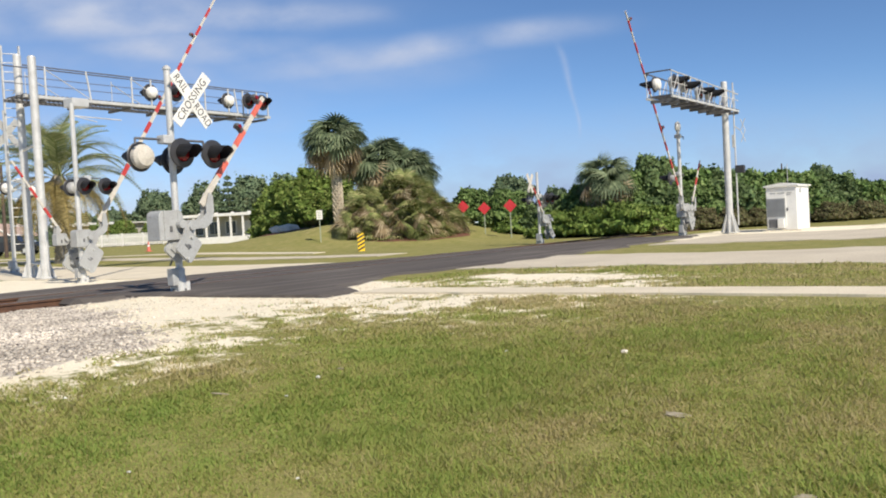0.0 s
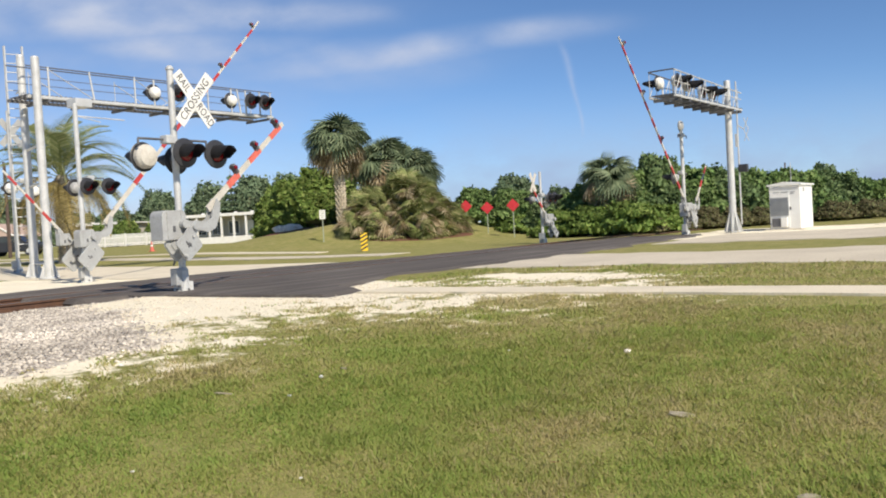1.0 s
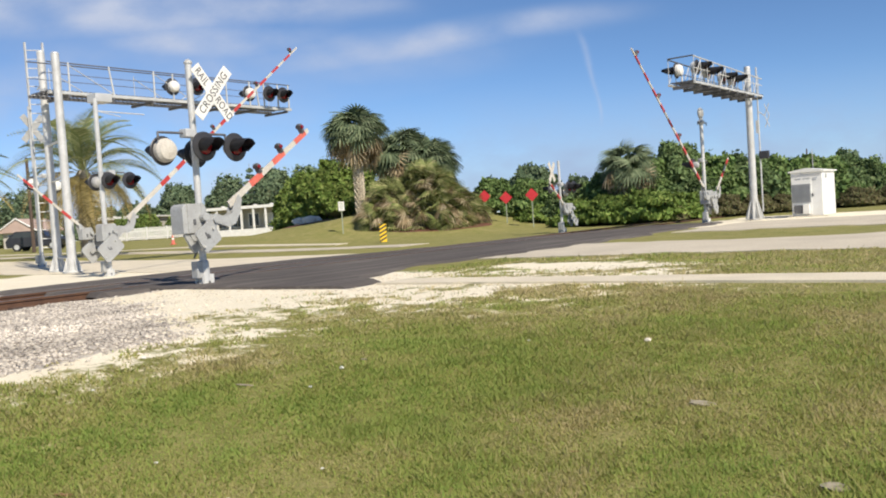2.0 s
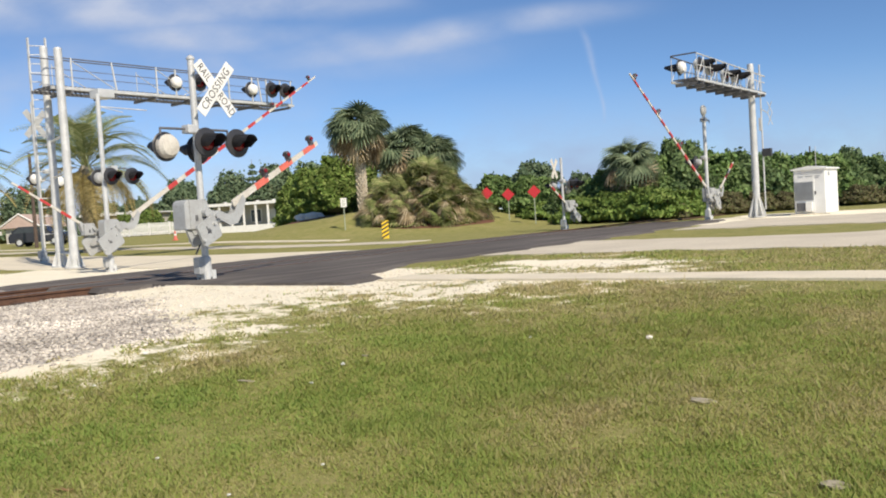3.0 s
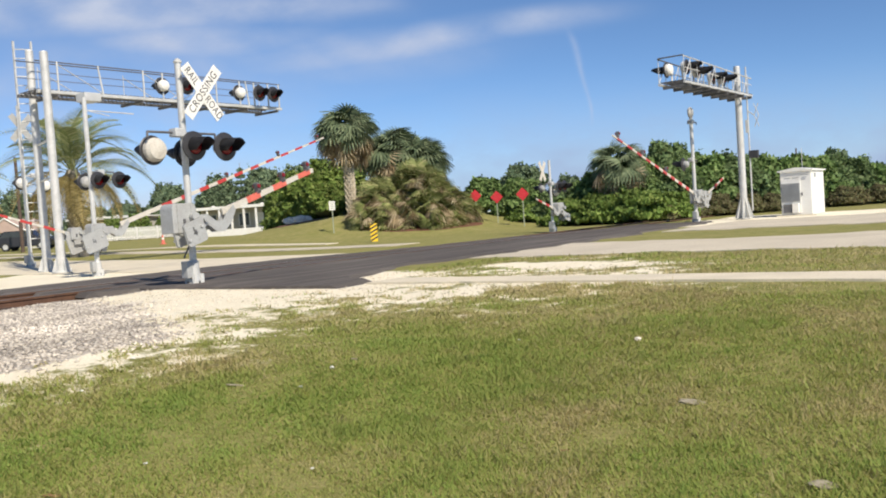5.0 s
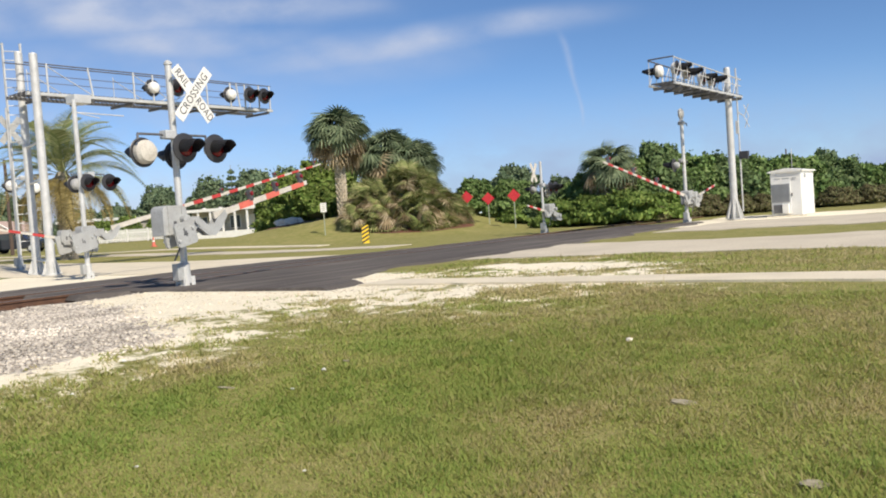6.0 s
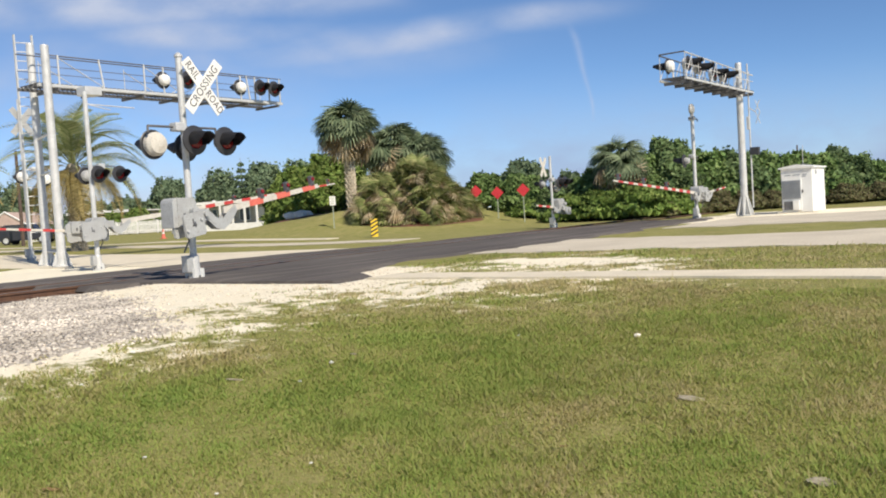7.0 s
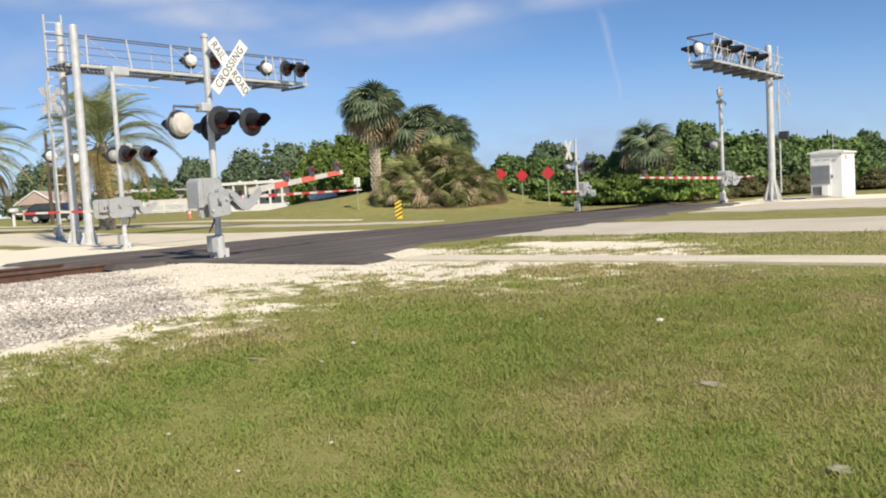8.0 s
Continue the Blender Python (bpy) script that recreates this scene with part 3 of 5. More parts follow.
arm_f = gate_arm(mast_f, 1.95, bands(0.9, 1.9, 0.3), RED, [], 0.09, 0.06, 0.4, 0.45, 0.8)

# mast behind the ladder, its crossbuck seen from behind
mast_g = mast(-31.75, 16.75, 6.0, 0.07, "pale crossing signal with crossbuck facing away beside the road")
post_base(mast_g)
crossbuck(mast_g, 0.15, 5.2, -0.12, -1, words=False, mat=GREY)
signal_head(mast_g, 0.0, 3.15, -1, x=-0.06, back=0.2, back_mat=WHITE)
signal_head(mast_g, 0.9, 3.05, -1, x=-0.06, back=0.2, back_mat=WHITE)
crossarm(mast_g, 0.0, 0.9, 3.42)


# ---- cantilever gantries ----
def gantry_left():
    g = thing("cantilever_gantry", pose(-26.0, 14.4, 0.03), "galvanised twin-pole signal cantilever with walkway over the road", "signal gantry", "signal gantries")
    for x, y, h in ((-0.92, 0.33, 7.05), (0.94, -0.24, 6.65)):
        bm = B()
        lathe(bm, [(0.30, 0), (0.30, 0.04), (0.14, 0.06), (0.124, 2.5), (0.12, h - 0.02), (0.105, h + 0.02), (0.01, h + 0.05)], pose(x, y, 0), 20)
        p = part("pole", bm, ALU, g, "tall white-grey tubular pole")
        for i in range(6):
            part("gusset", prism(B(), [(0.12, 0.04), (0.28, 0.04), (0.13, 0.5)], 0.02, pose(x, y, 0, 90, 0, 60 * i)), ALU, p)
    for z in (0.45, 2.9, 4.05):
        part("tie_bar", tube(B(), (-0.92, 0.33, z), (0.94, -0.24, z), 0.04, seg=8), ALU, g)
    y0, y1 = -0.35, 9.55
    xs = (-0.55, 0.60)
    for x in xs:
        bm = B()
        box(bm, x, (y0 + y1) / 2, 5.53, 0.10, y1 - y0, 0.09)
        # the chord at negative x is darker than its twin
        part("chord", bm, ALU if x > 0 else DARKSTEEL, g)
        bm = B()
        tube(bm, (x, y0, 6.50 + (0.12 if x < 0 else -0.05)), (x, y1, 6.50 + (0.16 if x < 0 else -0.02)), 0.020, seg=8)
        tube(bm, (x, y0, 6.10), (x, y1, 6.10), 0.011, seg=8)
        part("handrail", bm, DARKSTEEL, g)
        for k in range(7) if x > 0 else (0, 2, 4, 6):
            yy = 0.35 + k * 1.52
            part("upright", tube(B(), (x, yy, 5.55), (x, yy - (0.14 if k % 2 else 0), 6.48), 0.028 if x > 0 else 0.012, seg=8), ALU, g)
        for k in range(0, 6):
            a = 0.35 + k * 1.52
            z0, z1 = (5.6, 6.4) if k % 2 else (6.4, 5.6)
            if k in (0, 2, 3):
                part("brace", tube(B(), (x, a, z0), (x, a + 1.5, z1), 0.014, seg=6), ALU, g)
    bm = B()
    for k in range(66):
        box(bm, 0.02, y0 + 0.08 + k * 0.15, 5.60, 1.1, 0.05, 0.03)
    for x in (-0.3, 0.0, 0.3):
        box(bm, x, (y0 + y1) / 2, 5.575, 0.02, y1 - y0, 0.03)
    part("grating", bm, DARKSTEEL, g, "dark steel walkway grating")
    for k in range(7):
        part("cross_beam", box(B(), 0.02, 0.3 + k * 1.5, 5.43, 1.3, 0.08, 0.08), DARKSTEEL, g)
    for y, face, x in ((4.13, -1, 0.75), (4.85, 1, 0.8), (7.50, -1, 0.75), (8.20, 1, 0.75), (8.90, 1, 0.75)):
        signal_head(g, y, 6.02, face, x=x, back=0.17, back_mat=WHITE, hood=0.36, size=1.15)
        bm = B()
        tube(bm, (0.62, y, 6.02), (x, y, 6.02), 0.03, seg=8)
        tube(bm, (0.62, y, 5.55), (0.62, y, 6.45), 0.03, seg=8)
        part("lamp_bracket", bm, ALU, g)
    # ladder behind the poles
    lx, ly = -1.85, 0.62
    bm = B()
    for s in (-0.24, 0.24):
        box(bm, lx + s * 0.45, ly + s, 4.1, 0.07, 0.05, 6.9)
    part("ladder_rail", bm, ALU, g)
    for k in range(23):
        part("rung", tube(B(), (lx - 0.11, ly - 0.24, 0.8 + k * 0.295), (lx + 0.11, ly + 0.24, 0.8 + k * 0.295), 0.016, seg=6), ALU, g)
    bm = B()
    for z in (2.0, 4.0, 6.0):
        tube(bm, (lx, ly, z), (-0.97, 0.3, z), 0.02, seg=6)
    part("standoff", bm, ALU, g)
    return g


def gantry_right():
    g = thing("cantilever_gantry", pose(-10.95, 34.5, 0.02), "galvanised single-pole signal cantilever with railed walkway", "signal gantry", "signal gantries")
    bm = B()
    lathe(bm, [(0.30, 0), (0.30, 0.04), (0.14, 0.06), (0.132, 3.0), (0.122, 5.9), (0.11, 5.96), (0.01, 5.98)], Matrix(), 20)
    p = part("pole", bm, ALU, g, "stout pale tubular pole")
    for i in range(8):
        part("gusset", prism(B(), [(0.13, 0.04), (0.36, 0.04), (0.14, 0.80)], 0.025, pose(0, 0, 0, 90, 0, i * 45 + 10)), ALU, p)
    bm = B()
    tube(bm, (0.30, 0.12, 0.3), (0.30, 0.12, 5.9), 0.03, seg=8)
    box(bm, 0.26, 0.1, 3.6, 0.1, 0.12, 0.5)
    tube(bm, (0.30, 0.12, 4.2), (0.55, 0.1, 4.0), 0.02, seg=6)
    for dz in (-0.45, 0.45):
        tube(bm, (0.55, 0.1, 4.0), (0.72, 0.1, 4.0 + dz), 0.014, seg=6)
        tube(bm, (0.72, 0.1, 4.0), (0.55, 0.1, 4.0 + dz), 0.014, seg=6)
    part("conduit", bm, ALU, g)
    bm = B()
    box(bm, 0.45, 0.15, 2.5, 0.35, 0.2, 0.3, bevel=0.02)
    part("lamp_box", bm, BLACK, g, "dark box lamp on the pole")
    y0, y1 = -6.7, 0.35
    xs = (-0.45, 0.42)
    for x in xs:
        bm = B()
        box(bm, x, (y0 + y1) / 2, 4.78, 0.07, y1 - y0, 0.07)
        part("chord", bm, ALU, g)
        bm = B()
        tube(bm, (x, y0, 5.62), (x, y1, 5.45), 0.025, seg=8)
        tube(bm, (x, y0, 5.25), (x, y1, 5.2), 0.016, seg=6)
        # the rail at negative x is darker than its twin
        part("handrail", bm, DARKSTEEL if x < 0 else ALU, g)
        for k in range(12):
            yy = y0 + 0.02 + k * 0.6
            part("upright", tube(B(), (x, yy, 4.8), (x, yy, 5.60 - 0.012 * k), 0.013, seg=6), ALU, g)
            if k % 2 == 0 and k < 11:
                part("brace", tube(B(), (x, yy, 4.82), (x, yy + 0.6, 5.55), 0.016, seg=6), ALU, g)
    bm = B()
    tube(bm, (-0.45, y0, 5.64), (0.42, y0, 5.64), 0.025, seg=6)
    part("end_rail", bm, DARKSTEEL, g)
    for k in range(8):
        part("cross_beam", box(B(), 0, y0 + 0.4 + k * 0.92, 4.70, 0.95, 0.07, 0.10), DARKSTEEL, g)
    bm = B()
    for k in range(48):
        box(bm, 0, y0 + 0.08 + k * 0.15, 4.84, 0.84, 0.04, 0.03)
    part("grating", bm, DARKSTEEL, g)
    for y, face, x, z in ((-6.3, -1, -0.15, 5.28), (-5.6, 1, -0.05, 5.40), (-5.1, 1, 0.15, 5.25), (-3.2, 1, 0.0, 5.25), (-2.6, 1, 0.15, 5.2)):
        signal_head(g, y, z, face, x=x, back=0.2, back_mat=WHITE, hood=0.5)
        part("lamp_bracket", tube(B(), (x, y, 4.85), (x, y, z), 0.03, seg=8), WHITE, g)
    return g


gantry_left()
gantry_right()


# ---- vegetation ----
def foliage_material(name, a, b, c, trans=0.35):
    m = bpy.data.materials.new(name)
    m.use_nodes = True
    n, l = m.node_tree.nodes, m.node_tree.links
    p = n["Principled BSDF"]
    p.inputs["Roughness"].default_value = 0.7
    p.inputs["Specular IOR Level"].default_value = 0.18
    geo = n.new("ShaderNodeNewGeometry")
    r = n.new("ShaderNodeValToRGB")
    r.color_ramp.elements.new(0.5)
    for e, (pos, col) in zip(r.color_ramp.elements, ((0.0, a), (0.55, b), (1.0, c))):
        e.position, e.color = pos, (*col, 1)
    l.new(geo.outputs["Random Per Island"], r.inputs["Fac"])
    co = n.new("ShaderNodeTexCoord")
    nz = n.new("ShaderNodeTexNoise")
    nz.inputs["Scale"].default_value, nz.inputs["Detail"].default_value = 0.9, 4
    l.new(co.outputs["Object"], nz.inputs["Vector"])
    mr = n.new("ShaderNodeMapRange")
    mr.inputs["From Min"].default_value, mr.inputs["From Max"].default_value = 0.3, 0.7
    mr.inputs["To Min"].default_value, mr.inputs["To Max"].default_value = 0.65, 1.3
    l.new(nz.outputs["Fac"], mr.inputs["Value"])
    hs = n.new("ShaderNodeHueSaturation")
    l.new(mr.outputs["Result"], hs.inputs["Value"])
    l.new(r.outputs["Color"], hs.inputs["Color"])
    l.new(hs.outputs["Color"], p.inputs["Base Color"])
    t = n.new("ShaderNodeBsdfTranslucent")
    l.new(hs.outputs["Color"], t.inputs["Color"])
    mx = n.new("ShaderNodeMixShader")
    mx.inputs["Fac"].default_value = trans
    l.new(p.outputs["BSDF"], mx.inputs[1])
    l.new(t.outputs["BSDF"], mx.inputs[2])
    l.new(mx.outputs["Shader"], n["Material Output"].inputs["Surface"])
    return m


LEAF = foliage_material("hedge_leaves", (0.10, 0.17, 0.05), (0.155, 0.235, 0.075), (0.23, 0.30, 0.11), 0.22)
DEEP = foliage_material("deep_hedge_leaves", (0.095, 0.15, 0.06), (0.14, 0.205, 0.08), (0.20, 0.26, 0.11), 0.22)
VINE = foliage_material("vine_leaves", (0.105, 0.17, 0.038), (0.165, 0.24, 0.055), (0.25, 0.31, 0.085), 0.22)
SHRUB = foliage_material("bright_shrub_leaves", (0.10, 0.165, 0.035), (0.165, 0.235, 0.055), (0.26, 0.31, 0.09), 0.22)
# Greyer, bluer greens: distance haze is put into the leaf colour.
HAZYLEAF = foliage_material("hazy_far_leaves", (0.115, 0.17, 0.095), (0.15, 0.205, 0.115), (0.20, 0.25, 0.14), 0.22)
FAN = foliage_material("fan_leaves", (0.15, 0.19, 0.06), (0.25, 0.275, 0.10), (0.42, 0.39, 0.19), 0.28)
FANDARK = foliage_material("dark_fan_leaves", (0.10, 0.14, 0.08), (0.155, 0.20, 0.11), (0.25, 0.295, 0.17), 0.25)
DEAD = foliage_material("dead_fronds", (0.24, 0.17, 0.095), (0.42, 0.33, 0.20), (0.58, 0.49, 0.34))
DRY = foliage_material("dry_scrub_leaves", (0.12, 0.10, 0.055), (0.17, 0.15, 0.075), (0.19, 0.22, 0.09), 0.25)
DATE = foliage_material("date_fronds", (0.17, 0.21, 0.085), (0.26, 0.295, 0.125), (0.42, 0.42, 0.22), 0.3)
DATEDRY = foliage_material("dry_date_fronds", (0.24, 0.19, 0.07), (0.38, 0.31, 0.13), (0.50, 0.41, 0.19))
# Dull dark green that stands in for the shade between leaves; no twigs.
CORE = material("painted_leaf_shade", (0.10, 0.125, 0.06), (0.125, 0.13, 0.07), 2.0, 0.95)
BARK = material("palm_bark", (0.34, 0.30, 0.24), (0.24, 0.21, 0.16), 3.0, 0.9, 0, 0.8, 12)
BOOT = material("palm_boots", (0.68, 0.60, 0.46), (0.55, 0.47, 0.35), 4.0, 0.9, 0, 0.4, 20)
MULCH = material("red_mulch", (0.17, 0.065, 0.035), (0.11, 0.05, 0.03), 2.0, 0.95, 0, 0.8, 30)
RNG = np.random.default_rng(7)


def mesh_np(name, co, faces, mat, parent=None, label="", mats=None, index=None):
    me = bpy.data.meshes.new(name)
    co = np.asarray(co, np.float32)
    faces = np.asarray(faces, np.int32)
    k = faces.shape[1]
    me.vertices.add(len(co))
    me.vertices.foreach_set("co", co.ravel())
    me.loops.add(faces.size)
    me.loops.foreach_set("vertex_index", faces.ravel())
    me.polygons.add(len(faces))
    me.polygons.foreach_set("loop_start", np.arange(len(faces), dtype=np.int32) * k)
    for m in mats or [mat]:
        me.materials.append(m)
    if index is not None:
        me.polygons.foreach_set("material_index", np.asarray(index, np.int32))
    me.update(calc_edges=True)
    ob = new(name, me)
    if parent:
        ob.parent = parent
    return tagged(ob, label)


def frames_from(d, up=None):
    """Right, forward and normal for an array of forward directions."""
    d = d / np.linalg.norm(d, axis=1, keepdims=True)
    up = RNG.normal(size=d.shape) if up is None else up
    r = np.cross(d, up)
    r /= np.linalg.norm(r, axis=1, keepdims=True) + 1e-9
    return r, d, np.cross(r, d)


def leaf_cloud(blobs, count, size, stretch=1.6):
    """Leaf quads scattered over lumpy ellipsoids (cx, cy, cz, rx, ry, rz)."""
    blobs = np.array(blobs, float)
    area = blobs[:, 3] * blobs[:, 5]
    pick = RNG.choice(len(blobs), count, p=area / area.sum())
    b = blobs[pick]
    v = RNG.normal(size=(count, 3))
    v /= np.linalg.norm(v, axis=1, keepdims=True)
    v[:, 2] = np.where(v[:, 2] < -0.45, -v[:, 2], v[:, 2])
    lump = 1 + 0.22 * np.sin(v[:, 0] * 7 + b[:, 0] * 3) * np.sin(v[:, 2] * 6 + b[:, 1]) + 0.10 * np.sin(v[:, 1] * 13 + b[:, 0])
    r = lump * (1 - 0.28 * RNG.random(count) ** 2) + 0.20 * RNG.random(count) * (RNG.random(count) > 0.86)
    p = b[:, :3] + v * b[:, 3:] * r[:, None]
    nrm = v + RNG.normal(size=v.shape) * 0.55
    rr, dd, nn = frames_from(RNG.normal(size=v.shape), nrm)
    s = size * (0.6 + 0.8 * RNG.random(count))[:, None]
    w, h = rr * s * 0.5, dd * s * 0.5 * stretch
    bend = nn * s * 0.12
    co = np.stack([p - h, p + w - bend, p + h, p - w - bend], 1).reshape(-1, 3)
    return co, np.arange(count * 4).reshape(-1, 4)


# Lumpy solid filler under the leaves, carrying the painted inner shade.
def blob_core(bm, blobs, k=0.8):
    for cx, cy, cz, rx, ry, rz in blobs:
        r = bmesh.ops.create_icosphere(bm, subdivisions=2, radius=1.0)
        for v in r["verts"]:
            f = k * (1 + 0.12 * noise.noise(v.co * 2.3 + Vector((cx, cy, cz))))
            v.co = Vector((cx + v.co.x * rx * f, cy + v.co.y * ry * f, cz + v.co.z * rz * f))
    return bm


def bush(name, a, d, z0, z1, half, mat, label, category="bush", leaf=0.22, per=1500, lumps=7, depth=None, trunk=False, group=""):
    """A shrub or broad tree of many leaves on several lumps; its base reaches the ground."""
    o = rig(a, d)
    zg = gz(o.x, o.y)
    t = thing(name, pose(o.x, o.y, zg), label, category, group)
    top, low = z1 - zg, max(0.0, z0 - zg)
    depth = depth or half
    blobs = []
    hh = (top - low) / 2
    for i in range(lumps):
        u = RNG.uniform(-1, 1)
        f = math.sqrt(max(0.05, 1 - u * u))
        rr = half * RNG.uniform(0.38, 0.62)
        off = rig(u * (half - rr * 0.7), RNG.uniform(-0.5, 0.6) * depth)
        rz = hh * RNG.uniform(0.38, 0.62)
        cz = low + rz * 0.8 + (2 * hh * f - 1.9 * rz) * RNG.uniform(0.25, 1.0)
        blobs.append((off.x, off.y, max(cz, rz * 0.75), rr, rr, rz))
    blobs.append((0, 0, low + hh * 0.95, half * 0.72, half * 0.72, hh * 0.98))
    if not trunk:
        blobs.append((0, 0, hh * 0.55, half * 0.95, half * 0.95, hh * 0.6))
    co, fa = leaf_cloud(blobs, per * len(blobs), leaf)
    mesh_np("crown", co, fa, mat, t)
    part("shade_core", blob_core(B(), blobs), CORE, t, smooth=True)
    bm = B()
    for i in range(5 if trunk else 4):
        e = Vector((RNG.uniform(-0.5, 0.5) * half, RNG.uniform(-0.5, 0.5) * half, low + hh * 0.9))
        s = Vector((RNG.uniform(-0.1, 0.1), RNG.uniform(-0.1, 0.1), -0.1))
        tube(bm, s, e, 0.14 if trunk else 0.07, 0.05, 8)
    part("trunk", bm, BARK, t)
    return t


def fan_template(seg=17, spread=230.0):
    """One fan leaf: a stalk, and fingers joined for half their length that bend over and hang at the tips; along +y, z up."""
    co, fa = [(-0.014, 0, 0), (0.014, 0, 0), (0.010, 0.5, 0.02), (-0.010, 0.5, 0.02)], [(0, 1, 2, 3)]
    for i in range(seg):
        a = math.radians(-spread / 2 + spread * i / (seg - 1))
        ln = 0.66 * (1.0 - 0.22 * abs(2 * i / (seg - 1) - 1))
        dx, dy = math.sin(a), math.cos(a)
        px, py = math.cos(a), -math.sin(a)
        k = len(co)
        for u, w in ((0.03, 0.010), (0.36, 0.036), (0.68, 0.030), (1.0, 0.003)):
            r = ln * u
            for s in (-1, 1):
                fx, fy = dx * r + px * w * s, dy * r + py * w * s
                # the blade folds down over its rib and droops outward
                z = 0.02 + 0.012 * s - 0.55 * abs(fx) * u - (0.45 * fy * u if fy > 0 else 0.0)
                co.append((fx * 0.9, 0.5 + fy * (1 - 0.25 * u), z))
        for q in (0, 2, 4):
            fa.append((k + q, k + q + 1, k + q + 3, k + q + 2))
    return np.array(co), np.array(fa)


def place_many(template, origin, forward, scale, droop=0.0, tilt=0.25):
    tc, tf = template
    n = len(origin)
    up = np.tile(np.array([[0, 0, 1.0]]), (n, 1)) + RNG.normal(size=(n, 3)) * tilt
    r, f, u = frames_from(forward, up)
    c = tc[None]
    co = origin[:, None, :] + scale[:, None, None] * (r[:, None, :] * c[..., 0:1] + f[:, None, :] * c[..., 1:2] + u[:, None, :] * c[..., 2:3])
    if droop:
        reach = (c[..., 1:2] * scale[:, None, None]) ** 2
        co[..., 2:3] -= droop * reach
    fa = (tf[None] + (np.arange(n) * len(tc))[:, None, None]).reshape(-1, 4)
    return co.reshape(-1, 3), fa


FANLEAF = fan_template()


def sabal_palm(a, d, top, half, label, mat, count=60, dead=22, boots=True, trunk_to=None, lean=0.0):
    """A cabbage palm: booted trunk, round head of fan leaves, a skirt of dead ones."""
    o = rig(a, d)
    zg = gz(o.x, o.y)
    t = thing("cabbage_palm", pose(o.x, o.y, zg - 0.05), label, "palm tree", "cabbage palms")
    h = top - zg
    zc = h - half * 0.95
    bm = B()
    lathe(bm, [(0.24, 0.0), (0.20, 0.25), (0.17, zc * 0.5), (0.18, zc)], Matrix(), 14)
    trunk = part("trunk", bm, BARK, t)
    if boots:
        bm = B()
        for k in range(int(zc / 0.17)):
            for j in range(6):
                an = j * math.pi / 3 + (k % 2) * math.pi / 6
                m = pose(0, 0, 0.2 + k * 0.17, 0, 0, math.degrees(an)) @ pose(0.17, 0, 0, 0, 24, 0)
                prism(bm, [(-0.065, 0), (0.065, 0), (0.035, 0.30), (-0.035, 0.30)], 0.04, m @ Matrix(((0, 0, 1, 0), (1, 0, 0, 0), (0, 1, 0, 0), (0, 0, 0, 1))))
        part("bark", bm, BOOT, trunk, "criss-cross pale leaf bases")
    v = RNG.normal(size=(count, 3))
    v[:, 2] = np.tan(np.arcsin(RNG.uniform(-0.30, 0.99, count))) * np.linalg.norm(v[:, :2], axis=1)
    v /= np.linalg.norm(v, axis=1, keepdims=True)
    og = np.tile([[0, 0, zc]], (count, 1)) + v * 0.15
    co, fa = place_many(FANLEAF, og, v, half * (0.88 + 0.25 * RNG.random(count)), 0.16 / half, 0.3)
    mesh_np("crown", co, fa, mat, t)
    if dead:
        v = RNG.normal(size=(dead, 3))
        v /= np.linalg.norm(v[:, :2], axis=1, keepdims=True)
        v[:, 2] = RNG.uniform(-1.5, -0.15, dead)
        og = np.tile([[0, 0, zc]], (dead, 1)) + v * 0.12
        co, fa = place_many(FANLEAF, og, v, half * (0.80 + 0.28 * RNG.random(dead)), 0.24 / half, 0.4)
        mesh_np("dead_skirt", co, fa, DEAD, t, "hanging brown dead fronds")
    return t


